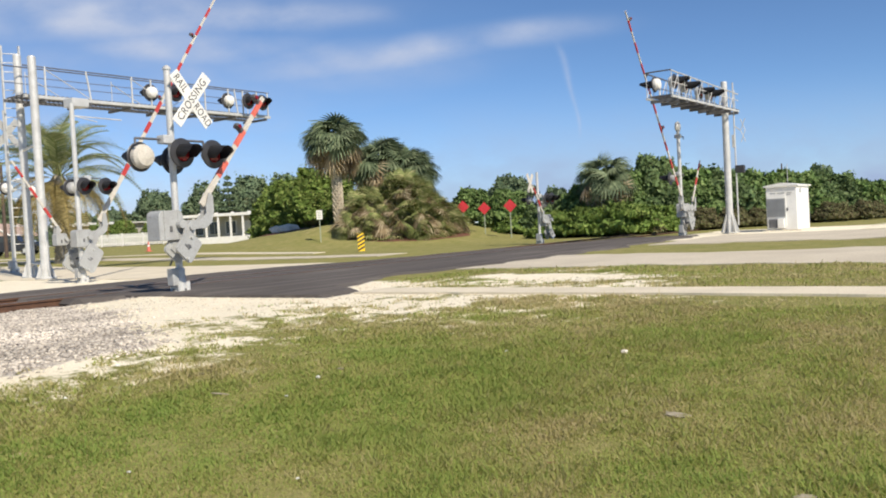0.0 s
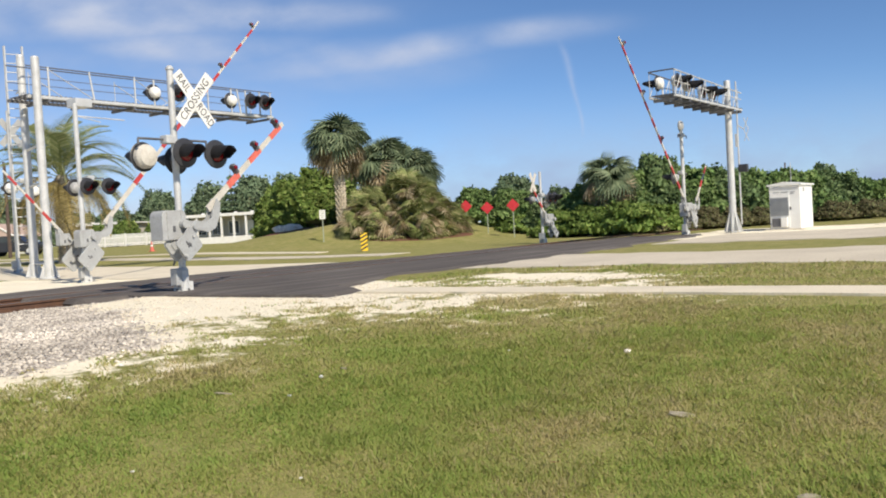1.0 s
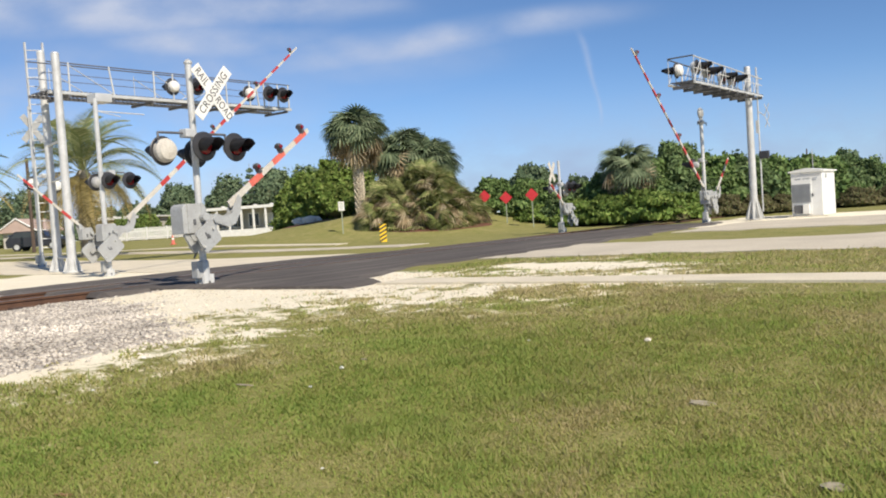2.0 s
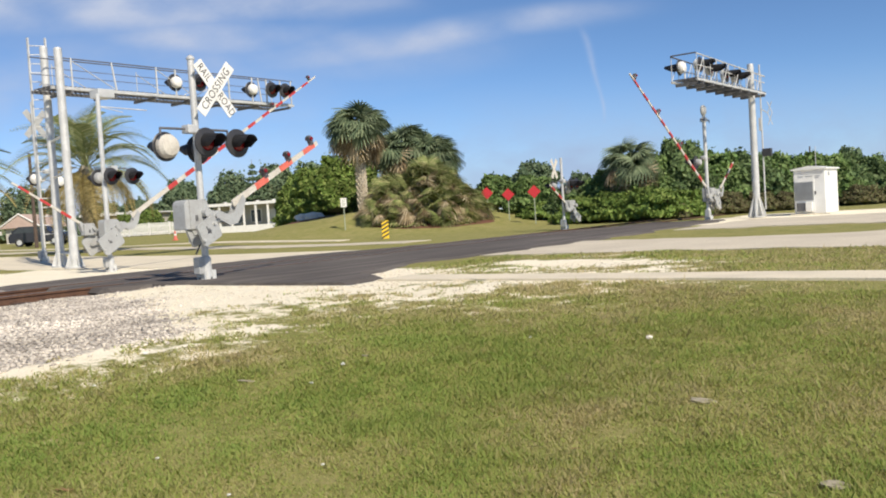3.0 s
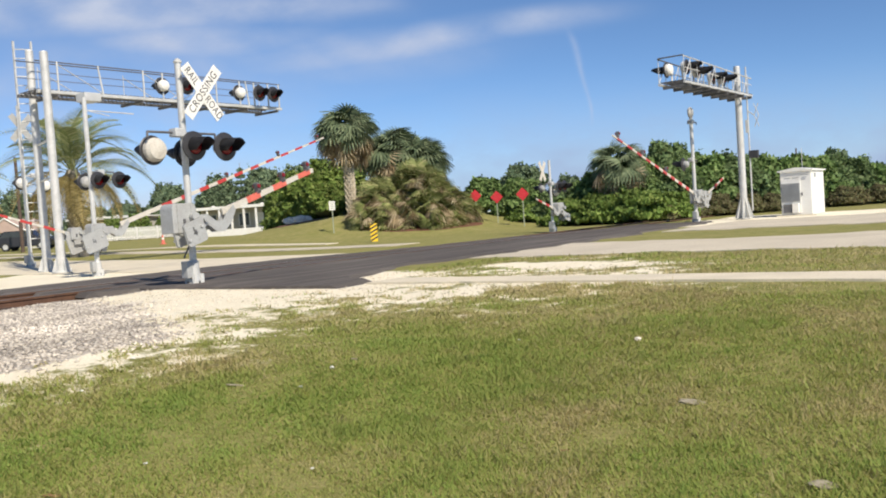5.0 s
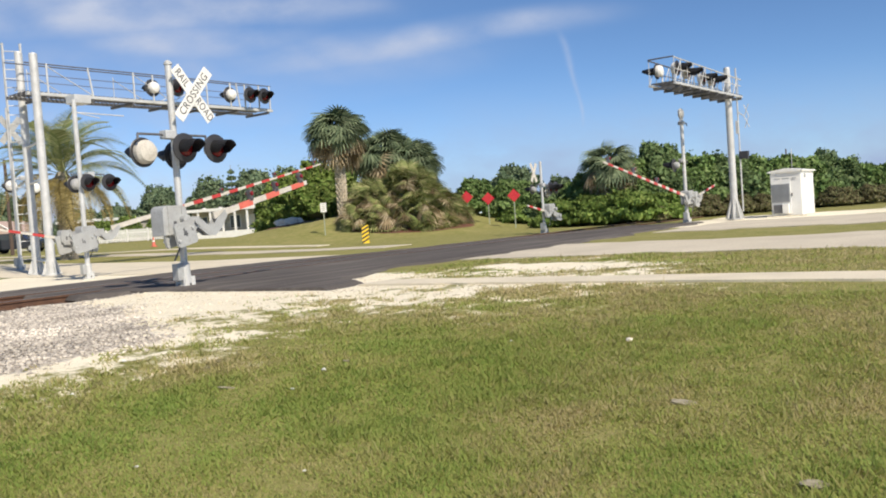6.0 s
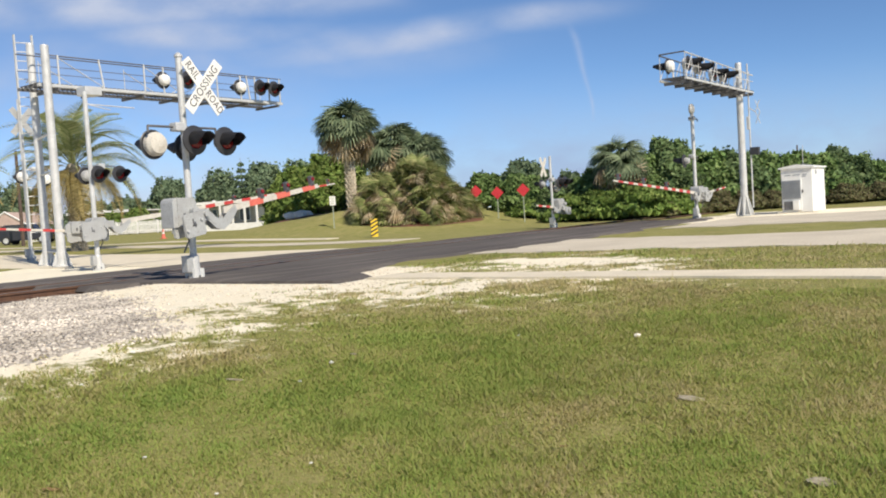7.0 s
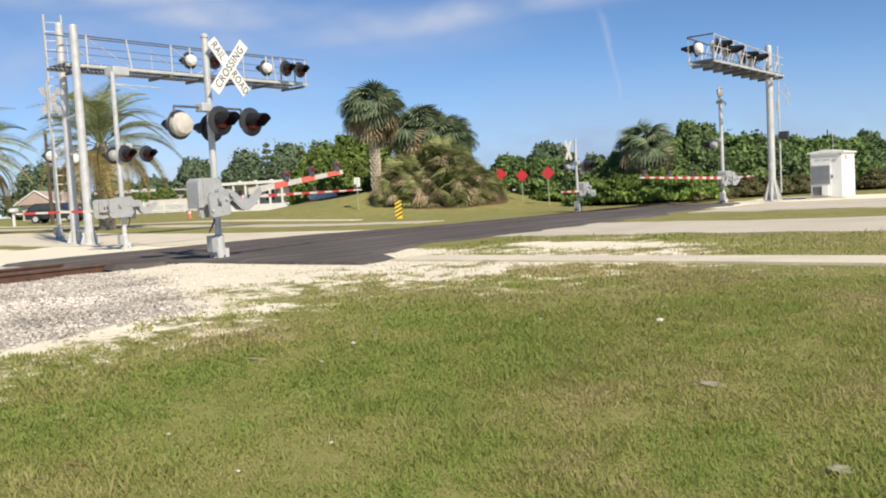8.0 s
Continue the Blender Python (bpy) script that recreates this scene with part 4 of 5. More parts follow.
def palmetto_thicket():
    """The dense clump of trunkless fan palms on the mound."""
    o = rig(-2.15, 45.7)
    zg = 0.1
    t = thing("palmetto_thicket", pose(o.x, o.y, zg - 0.1), "dense palmetto thicket with brown lower fronds on mulch", "bush")
    n = 1150
    u = RNG.uniform(-1, 1, n)
    th = RNG.uniform(-0.15, 1.25, n)
    ph = RNG.uniform(0, 2 * math.pi, n)
    c = (1 - np.sin(np.clip(th, 0, 1.5)) ** 2.6) ** 0.42
    ex, ey, ez = 2.9 * c * np.cos(ph), 2.1 * c * np.sin(ph), 3.6 * np.clip(np.sin(th), 0.02, 1) ** 0.9
    k = 0.9 + 0.12 * np.sin(ph * 5 + 1) + 0.08 * np.sin(ph * 9)
    ex, ey, ez = ex * k, ey * k, ez * (0.90 + 0.14 * np.sin(ex * 1.9 + 0.6)) * (1 - 0.05 * np.clip(ex, 0, 3))
    cs, sn = math.cos(radians(36)), math.sin(radians(36))
    p = np.stack([ex * cs - ey * sn, ex * sn + ey * cs, ez], 1)
    v = np.stack([ex / 2.9 * cs - ey / 2.1 * sn, ex / 2.9 * sn + ey / 2.1 * cs, ez / 3.3 * 0.9 + 0.55], 1) + RNG.normal(size=(n, 3)) * 0.35
    v /= np.linalg.norm(v, axis=1, keepdims=True)
    low = (ez < 3.0) & (RNG.random(n) < 0.26)
    v[low, 2] -= 0.9
    for name, sel, mat, dr in (("fronds", ~low, FAN, 0.07), ("dead_fronds", low, DEAD, 0.28)):
        m = int(sel.sum())
        co, fa = place_many(FANLEAF, p[sel] - v[sel] * 0.45, v[sel], 0.75 + 0.5 * RNG.random(m), dr, 0.45)
        mesh_np(name, co, fa, mat, t, "brown dried palmetto fronds" if name == "dead_fronds" else "")
    part("shade_core", blob_core(B(), [(0, 0, 1.3, 2.3, 1.9, 1.9), (rig(1.3, 0).x, rig(1.3, 0).y, 1.0, 1.4, 1.4, 1.6), (rig(-1.3, 0).x, rig(-1.3, 0).y, 1.2, 1.4, 1.4, 1.9)], 0.9), CORE, t, smooth=True)
    return t


def frond_template(pairs=38):
    """A feather frond: arched midrib and narrow leaflets in a shallow V; unit length along +y."""
    co, fa = [], []

    def at(u):
        return np.array([0, u * (1 - 0.10 * u), 0.22 * u - 0.62 * u * u * u * 0.9])

    for i in range(10):
        p = at(i / 9)
        w = 0.012 * (1 - 0.8 * i / 9)
        co += [p + [-w, 0, 0], p + [w, 0, 0]]
        if i:
            k = len(co)
            fa.append((k - 4, k - 3, k - 1, k - 2))
    for i in range(pairs):
        u = 0.14 + 0.86 * i / pairs
        p = at(u)
        ln = 0.19 * math.sin(math.pi * (0.18 + 0.78 * (i / pairs))) + 0.02
        for s in (-1, 1):
            d = np.array([s * 0.80, 0.52, 0.22])
            d2 = np.array([s * 0.80, 0.60, -0.35])
            k = len(co)
            mid, end = p + d * ln * 0.55, p + d * ln * 0.55 + d2 * ln * 0.5
            w = np.array([0, 0.0075, 0])
            co += [p - w, p + w, mid + w, mid - w, end + w * 0.2, end - w * 0.2]
            fa += [(k, k + 1, k + 2, k + 3), (k + 3, k + 2, k + 4, k + 5)]
    return np.array(co), np.array(fa)


FROND = frond_template()


def date_palm(a, d, top, label, half=2.9, trunk_h=3.6):
    o = rig(a, d)
    zg = gz(o.x, o.y)
    t = thing("date_palm", pose(o.x, o.y, zg - 0.05), label, "palm tree", "date palms")
    zc = trunk_h
    bm = B()
    lathe(bm, [(0.42, 0), (0.34, 0.4), (0.30, zc * 0.6), (0.38, zc), (0.2, zc + 0.3)], Matrix(), 16)
    trunk = part("trunk", bm, BARK, t)
    bm = B()
    for k in range(int(zc / 0.14)):
        for j in range(9):
            an = j * 40 + (k % 2) * 20
            m = pose(0, 0, 0.1 + k * 0.14, 0, 0, an) @ pose(0.30, 0, 0, 0, 35, 0)
            prism(bm, [(-0.05, 0), (0.05, 0), (0.03, 0.14), (-0.03, 0.14)], 0.04, m @ Matrix(((0, 0, 1, 0), (1, 0, 0, 0), (0, 1, 0, 0), (0, 0, 0, 1))))
    part("bark", bm, BARK, trunk)
    for name, n, lo, hi, sc, mat in (("crown", 28, 0.0, 1.35, 1.08, DATE), ("dry_fronds", 26, -1.0, -0.05, 0.95, DATEDRY)):
        ph = np.arange(n) * 2.39996 + RNG.random(n) * 0.3
        el = np.linspace(lo, hi, n) if name == "crown" else RNG.uniform(lo, hi, n)
        v = np.stack([np.cos(ph), np.sin(ph), np.tan(np.clip(el, -1.2, 1.35)) * 0.9], 1)
        v /= np.linalg.norm(v, axis=1, keepdims=True)
        og = np.tile([[0, 0, zc + 0.2]], (n, 1)) + v * 0.2
        co, fa = place_many(FROND, og, v, half * sc * (0.95 + 0.2 * RNG.random(n)), 0.04)
        mesh_np(name, co, fa, mat, t, "drooping dry yellow fronds" if name != "crown" else "")
    return t


# hedge along the far side of the track
for a, d, z0, z1, half in ((1.9, 52, 0.3, 2.95, 1.4), (3.9, 50, 0.3, 2.7, 1.5), (6.0, 47, 0, 2.1, 1.6), (7.4, 44.5, 0, 2.5, 1.5), (8.9, 43.5, 0, 3.2, 1.8), (10.8, 44, 0, 3.75, 1.7),
                           (12.7, 45, 0, 3.2, 1.8), (14.8, 46, 0, 3.05, 1.8), (17.0, 47, 0, 2.9, 1.9), (19.4, 48, 0, 2.85, 1.9), (21.9, 49, 0, 2.7, 2.0), (24.6, 50, 0, 2.1, 2.2), (27.5, 50, 0, 2.0, 2.3)):
    bush("hedge_shrub", a, d, z0, z1, half, DEEP if a in (6.0, 10.8, 14.8, 21.9) else LEAF, "dense dark green sea grape shrub in a tall hedge", "hedge", 0.15, 2700, 10, group="hedge shrubs")
for a, d, z0, z1, half in ((5.9, 43.5, 0, 1.3, 1.4), (7.1, 42, 0, 1.4, 1.4), (8.6, 41, 0, 1.45, 1.5), (4.4, 47.5, 0, 1.15, 1.4), (10.4, 42, 0, 1.3, 1.3)):
    bush("vine_mound", a, d, z0, z1, half, VINE, "low bright green vines spilling from the hedge", "vines", 0.14, 2200, 6, group="vine mounds")
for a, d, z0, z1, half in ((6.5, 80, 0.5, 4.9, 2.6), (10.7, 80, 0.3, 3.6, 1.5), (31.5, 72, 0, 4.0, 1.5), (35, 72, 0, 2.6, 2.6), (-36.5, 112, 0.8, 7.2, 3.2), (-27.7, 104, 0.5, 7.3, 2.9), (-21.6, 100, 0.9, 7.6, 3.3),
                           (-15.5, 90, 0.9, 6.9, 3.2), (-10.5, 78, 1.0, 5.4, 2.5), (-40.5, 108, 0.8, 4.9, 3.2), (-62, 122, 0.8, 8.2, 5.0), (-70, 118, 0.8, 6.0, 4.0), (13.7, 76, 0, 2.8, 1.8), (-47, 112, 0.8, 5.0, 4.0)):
    bush("broad_tree", a, d, z0, z1, half, HAZYLEAF, "dark green broad-leaved tree in the distance", "tree", 0.25, 2000, 8, trunk=True, group="distant trees")
for a, d, z0, z1, half in ((-36.5, 93, 0.5, 2.9, 1.8), (-33.5, 92, 0.5, 3.2, 1.7), (-30.5, 92, 0.5, 2.7, 1.4), (-9.8, 57, 1.0, 4.35, 1.8), (-8.0, 55, 1.0, 4.9, 1.6), (-6.6, 57, 1.0, 4.7, 1.5), (-11.8, 61, 1.0, 3.6, 1.5), (-12.9, 68, 1.0, 4.6, 1.5)):
    bush("garden_shrub", a, d, z0, z1, half, SHRUB, "bright green large-leaved garden shrub on the mound", "shrub", 0.17, 2500, 8, group="garden shrubs")

for a, d, z1, half in ((11.4, 42.6, 0.9, 0.9), (12.9, 43.0, 1.1, 1.0), (14.6, 43.6, 1.0, 1.0), (16.3, 44.4, 0.9, 1.0), (9.9, 40.9, 0.7, 0.6), (20.6, 45.8, 1.0, 1.2), (22.8, 46.5, 1.0, 1.2)):
    bush("dry_scrub", a, d, 0, z1, half, DRY, "brown dry scrub at the foot of the hedge", "scrub", 0.07, 2000, 5, group="dry scrub")

sabal_palm(-5.5, 47.3, 7.4, 1.6, "cabbage palm with criss-cross trunk and dead skirt", FANDARK, 95, 46)
sabal_palm(-3.4, 50.5, 6.5, 1.75, "cabbage palm half hidden behind the thicket", FANDARK, 95, 24, boots=False)
sabal_palm(-1.9, 50.5, 5.8, 1.75, "low cabbage palm behind the thicket", FANDARK, 95, 20, boots=False)
sabal_palm(8.2, 42.6, 4.15, 1.35, "cabbage palm overgrown by hedge with dead fronds", FANDARK, 60, 44, boots=False)
palmetto_thicket()
date_palm(-17.4, 40, 6.8, "date palm with dry lower fronds beside the road", 3.2, 3.8)
date_palm(-23.9, 40, 6.8, "date palm with dry lower fronds beside the road", 2.9, 3.6)


def pine(a, d, top):
    o = rig(a, d)
    zg = gz(o.x, o.y)
    t = thing("conifer", pose(o.x, o.y, zg), "slim dark conifer above the far trees", "tree")
    h = top - zg
    part("trunk", tube(B(), (0, 0, 0), (0, 0, h), 0.16, 0.02, 8), BARK, t)
    blobs = [(0, 0, h * (0.35 + 0.09 * k), 1.3 - 0.17 * k, 1.3 - 0.17 * k, 0.22) for k in range(7)]
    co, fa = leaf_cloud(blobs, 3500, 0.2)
    mesh_np("crown", co, fa, HAZYLEAF, t)


pine(-23.2, 96, 8.2)


def mulch_bed(a, d, ra, rd, label):
    bm = B()
    o = rig(a, d)
    c = bm.verts.new((o.x, o.y, gz(o.x, o.y) + 0.05))
    ring, n = [], 36
    rings = []
    for k in (0.35, 0.7, 1.0):
        ring = []
        for i in range(n):
            t = 2 * math.pi * i / n
            w = 1 + 0.12 * noise.noise((math.cos(t) * 2, math.sin(t) * 2, a))
            p = rig(a + ra * k * w * math.cos(t), d + rd * k * w * math.sin(t))
            ring.append(bm.verts.new((p.x, p.y, gz(p.x, p.y) + (0.05 if k < 1 else 0.0))))
        rings.append(ring)
    for i in range(n):
        j = (i + 1) % n
        bm.faces.new((c, rings[0][i], rings[0][j]))
        for k in range(2):
            bm.faces.new((rings[k][i], rings[k + 1][i], rings[k + 1][j], rings[k][j]))
    return tagged(part("mulch_bed", bm, MULCH), label, "mulch", kind="structure")


mulch_bed(-1.9, 45.7, 3.4, 2.6, "reddish brown mulch round the palmetto thicket")
mulch_bed(-9.2, 51.6, 1.5, 1.5, "reddish brown mulch round pale rocks")


# ---- track ----
RUST = material("rusty_rail", (0.16, 0.085, 0.05), (0.11, 0.06, 0.04), 4.0, 0.7, 0.4, 0.2)
RAILTOP = material("worn_rail_top", (0.36, 0.33, 0.30), (0.28, 0.25, 0.22), 5.0, 0.35, 0.8)
TIE = material("weathered_sleeper", (0.15, 0.10, 0.075), (0.10, 0.075, 0.06), 6.0, 0.95, 0, 0.5, 25, per_object=0.3)


def track():
    t = thing("railway_track", pose(TX, 0, 0.0), "rusty railway track on timber sleepers", "railway track")
    for s in (-1, 1):
        bm = B()
        o = [(-0.07, 0), (0.07, 0), (0.07, 0.012), (0.012, 0.03), (0.012, 0.10), (0.036, 0.11), (0.036, 0.145), (-0.036, 0.145), (-0.036, 0.11), (-0.012, 0.10), (-0.012, 0.03), (-0.07, 0.012)]
        prism(bm, o, 170, Matrix(((1, 0, 0, s * 0.7535), (0, 0, 1, -60), (0, 1, 0, -0.085), (0, 0, 0, 1))))
        part("rail", bm, RUST, t)
        bm = B()
        box(bm, s * 0.7535, 25, 0.061, 0.05, 170, 0.006)
        part("rail_head", bm, RAILTOP, t, "worn shiny rail head")
    bm = B()
    box(bm, 0, 0, -0.15, 2.55, 0.23, 0.17, bevel=0.012)
    tie = part("sleeper", bm, TIE, t)
    tie.matrix_basis = pose(0, 10.0, 0.0)
    for k in range(1, 46):
        o = new("sleeper", tie.data)
        o.parent = t
        o.matrix_basis = pose(RNG.uniform(-0.03, 0.03), 10.0 - k * 0.56, RNG.uniform(-0.012, 0.012), 0, 0, RNG.uniform(-1.5, 1.5))
    plate = part("tie_plate", box(B(), 0, 0, -0.06, 0.34, 0.19, 0.02), RUST, t)
    plate.matrix_basis = pose(0.7535, 10.0, 0)
    for k in range(1, 92):
        o = new("tie_plate", plate.data)
        o.parent = t
        o.matrix_basis = pose(0.7535 * (1 - 2 * (k % 2)), 10.0 - (k // 2) * 0.56, 0)
    return t


track()


def stones(name, n, place, lo, hi, mat, label, flat=0.65):
    """Loose angular stones lying on the ground, one mesh."""
    base = np.array([(1, 0, 0), (0.2, 0.95, 0.1), (-0.9, 0.35, 0), (-0.5, -0.85, 0.1), (0.55, -0.8, -0.1), (0.15, 0.1, 0.9), (-0.2, -0.1, -0.8)])
    tri = np.array([(0, 1, 5), (1, 2, 5), (2, 3, 5), (3, 4, 5), (4, 0, 5), (1, 0, 6), (2, 1, 6), (3, 2, 6), (4, 3, 6), (0, 4, 6)])
    x, y = place(n)
    n = len(x)
    s = RNG.uniform(lo, hi, n) * 0.5
    an = RNG.uniform(0, 2 * math.pi, n)
    jit = base[None] * (1 + 0.35 * RNG.normal(size=(n, 7, 1)).clip(-1, 1)) + 0.12 * RNG.normal(size=(n, 7, 3))
    c, sn = np.cos(an)[:, None], np.sin(an)[:, None]
    px = (jit[..., 0] * c - jit[..., 1] * sn) * s[:, None] + x[:, None]
    py = (jit[..., 0] * sn + jit[..., 1] * c) * s[:, None] + y[:, None]
    pz = jit[..., 2] * s[:, None] * flat + (ground_z(x, y) + s * 0.2)[:, None]
    co = np.stack([px, py, pz], -1).reshape(-1, 3)
    fa = (tri[None] + (np.arange(n) * 7)[:, None, None]).reshape(-1, 3)
    return tagged(mesh_np(name, co, fa, mat), label, "gravel", kind="stuff")


BALLAST = foliage_material("ballast_stone", (0.32, 0.285, 0.245), (0.50, 0.45, 0.385), (0.68, 0.61, 0.51), 0.0)
PALESTONE = foliage_material("limestone_chips", (0.52, 0.44, 0.32), (0.70, 0.60, 0.45), (0.82, 0.73, 0.58), 0.0)


def on_ballast(n):
    x, y = RNG.uniform(-17, -4.5, n), RNG.uniform(0.5, 10.2, n)
    s, b = masks(x, y)
    off = (np.abs(x - TX) > 0.9) | (RNG.random(n) < 0.5)
    keep = (RNG.random(n) < b) & off
    return x[keep], y[keep]


def on_sand(n):
    x, y = RNG.uniform(-14, -4, n), RNG.uniform(2, 13, n)
    s, b = masks(x, y)
    keep = (RNG.random(n) < s * s) & (RNG.random(n) > b)
    return x[keep], y[keep]


stones("ballast", 85000, on_ballast, 0.025, 0.07, BALLAST, "loose grey and white railway ballast beside the track")
stones("limestone_chips", 9000, on_sand, 0.012, 0.04, PALESTONE, "pale limestone chips scattered on bare sand")

# ---- signal hut ----
HUTWHITE = material("hut_paint", (0.80, 0.80, 0.77), (0.74, 0.73, 0.69), 1.5, 0.45, 0, 0.04, third=(0.66, 0.64, 0.58))
LOUVRE = material("louvre_grey", (0.38, 0.39, 0.40), (0.32, 0.33, 0.33), 3.0, 0.6, 0.2)


def hut():
    h = thing("signal_hut", pose(-9.86, 35.6, -0.06), "white metal signal hut with grey louvred door", "signal hut")
    part("plinth", box(B(), 0.62, 1.0, 0.03, 1.5, 2.3, 0.14, bevel=0.02), PAVE, h)
    part("body", box(B(), 0.60, 1.0, 0.95, 1.16, 1.96, 1.70, bevel=0.015), HUTWHITE, h)
    bm = B()
    prism(bm, [(-0.66, 0), (0.66, 0), (0.66, 0.05), (0.0, 0.15), (-0.66, 0.05)], 2.1, Matrix(((1, 0, 0, 0.60), (0, 0, 1, -0.05), (0, 1, 0, 1.80), (0, 0, 0, 1))))
    part("roof", bm, HUTWHITE, h, "shallow pitched white metal roof")
    door = part("door", box(B(), 0.42, 0.008, 0.82, 0.72, 0.03, 1.34, bevel=0.008), HUTWHITE, h)
    part("louvre_panel", box(B(), 0.40, -0.012, 0.98, 0.70, 0.02, 0.72), LOUVRE, door, "grey louvred panel")
    for k in range(12):
        part("slat", box(B(), 0.40, -0.03, 0.66 + k * 0.058, 0.66, 0.03, 0.018, Matrix.Identity(4)), LOUVRE, door)
    part("vent_box", box(B(), 0.28, -0.03, 0.36, 0.32, 0.08, 0.34, bevel=0.01), DARKSTEEL, h)
    part("meter_box", box(B(), 0.58, -0.05, 0.36, 0.24, 0.12, 0.36, bevel=0.01), WHITE, h)
    for k, w in enumerate((0.28, 0.34, 0.22)):
        part("lettering_bar", box(B(), 0.28 + k * 0.32, 0.012, 1.55, w * 0.8, 0.006, 0.03), LOUVRE, h)
        part("lettering_bar", box(B(), 0.28 + k * 0.30, 0.012, 1.48, w * 0.7, 0.006, 0.03), LOUVRE, h)
    part("hasp", box(B(), 0.82, 0.0, 0.9, 0.05, 0.04, 0.12, bevel=0.008), DARKSTEEL, door)
    part("gable_vent", box(B(), 1.185, 0.6, 1.62, 0.02, 0.25, 0.16), LOUVRE, h)
    part("antenna", tube(B(), (0.5, 1.5, 1.9), (0.5, 1.5, 2.75), 0.012, seg=6), ALU, h)


hut()

# ---- signs ----
SIGNRED = material("sign_red", (0.52, 0.02, 0.03), (0.46, 0.018, 0.026), 3.0, 0.4)
YELLOW = material("sign_yellow", (0.90, 0.60, 0.03), (0.85, 0.56, 0.03), 3.0, 0.4)
GREENPOST = material("green_sign_post", (0.30, 0.33, 0.24), (0.24, 0.27, 0.20), 5.0, 0.6)


def road_end_marker(a, d, zc):
    o = rig(a, d)
    zg = gz(o.x, o.y)
    t = thing("road_end_marker", pose(o.x, o.y, zg, 0, 0, 36), "red diamond road-end marker on a thin post", "road sign", "road end markers")
    h = zc - zg
    part("post", box(B(), 0, 0.02, h / 2, 0.05, 0.03, h), GREENPOST, t)
    bm = B()
    box(bm, 0, 0, 0, 0.47, 0.008, 0.47, bevel=0.0)
    p = part("panel", bm, SIGNRED, t, "red diamond panel")
    p.matrix_basis = pose(0, -0.01, h, 0, 45, 0)
    for i in range(3):
        for j in range(3):
            part("reflector", tube(B(), (-0.13 + i * 0.13, -0.004, -0.13 + j * 0.13), (-0.13 + i * 0.13, -0.012, -0.13 + j * 0.13), 0.035, seg=10), RED, p)


road_end_marker(1.22, 46, 1.86)
road_end_marker(2.34, 46, 1.72)
road_end_marker(3.55, 44, 1.75)


def object_marker():
    o = rig(-3.47, 37.5)
    zg = gz(o.x, o.y)
    t = thing("object_marker", pose(o.x, o.y, zg, 0, 0, 40), "yellow object marker with black diagonal stripes", "road sign")
    part("post", box(B(), 0, 0.02, 0.2, 0.05, 0.03, 0.6), GREENPOST, t)
    part("panel", box(B(), 0, 0, 0.42, 0.30, 0.006, 0.78, bevel=0.002), YELLOW, t)
    for k in range(5):
        zz = 0.09 + k * 0.17
        bm = B()
        prism(bm, [(-0.148, zz + 0.10), (0.148, zz - 0.06), (0.148, zz + 0.02), (-0.148, zz + 0.18)] if k < 4 else [(-0.04, zz + 0.03), (0.148, zz - 0.07), (0.148, zz), (0.05, zz + 0.05)], 0.004, Matrix(((-1, 0, 0, 0), (0, 0, -1, -0.003), (0, 1, 0, 0), (0, 0, 0, 1))))
        part("stripe", bm, BLACK, t, "black diagonal stripe")


object_marker()


def small_sign():
    o = rig(-6.1, 44)
    zg = gz(o.x, o.y)
    t = thing("road_sign", pose(o.x, o.y, zg, 0, 0, 40), "small white upright road sign on a green post", "road sign")
    part("post", box(B(), 0, 0.02, 1.0 - zg / 2, 0.05, 0.03, 2.0 - zg), GREENPOST, t)
    p = part("panel", box(B(), 0, 0, 1.82 - zg, 0.30, 0.006, 0.46, bevel=0.002), WHITE, t)
    for k in range(4):
        part("lettering_bar", box(B(), 0, -0.006, 1.96 - zg - k * 0.09, 0.16 if k % 2 else 0.20, 0.004, 0.03), GREENPOST, p)


small_sign()


def cone(a, d):
    o = rig(a, d)
    t = thing("traffic_cone", pose(o.x, o.y, gz(o.x, o.y)), "orange traffic cone standing on the grass", "traffic cone")
    part("base", box(B(), 0, 0, 0.02, 0.36, 0.36, 0.04, bevel=0.01), ORANGE, t)
    part("body", lathe(B(), [(0.14, 0.04), (0.03, 0.7), (0.01, 0.71)], Matrix(), 14), ORANGE, t)
    part("band", lathe(B(), [(0.098, 0.34), (0.078, 0.46)], Matrix(), 14, caps=False), WHITE, t)


cone(-20.2, 60)

# rocks on the mulch
ROCK = material("pale_rock", (0.78, 0.72, 0.62), (0.66, 0.59, 0.49), 2.5, 0.9, 0, 0.5, 20)
for k, (a, d, s) in enumerate(((-9.6, 51.4, 0.5), (-9.1, 51.3, 0.5), (-8.7, 51.6, 0.4), (-5.1, 46.6, 0.38))):
    o = rig(a, d)
    bm = B()
    bmesh.ops.create_icosphere(bm, subdivisions=3, radius=1.0)
    for v in bm.verts:
        f = 1 + 0.35 * noise.noise(v.co * 1.4 + Vector((k * 3.1, 0, 0))) + 0.12 * noise.noise(v.co * 5)
        v.co = Vector((v.co.x * s * f, v.co.y * s * 0.8 * f, v.co.z * s * 0.6 * f + s * 0.25))
    r = part("rock", bm, ROCK, None, smooth=False)
    r.matrix_basis = pose(o.x, o.y, gz(o.x, o.y))
    tagged(r, "pale limestone garden rock on red mulch", "rock", "garden rocks")

# ---- houses, fence, cars ----
STUCCO = material("pale_stucco", (0.50, 0.47, 0.41), (0.44, 0.41, 0.36), 1.0, 0.9, 0, 0.2, 60)
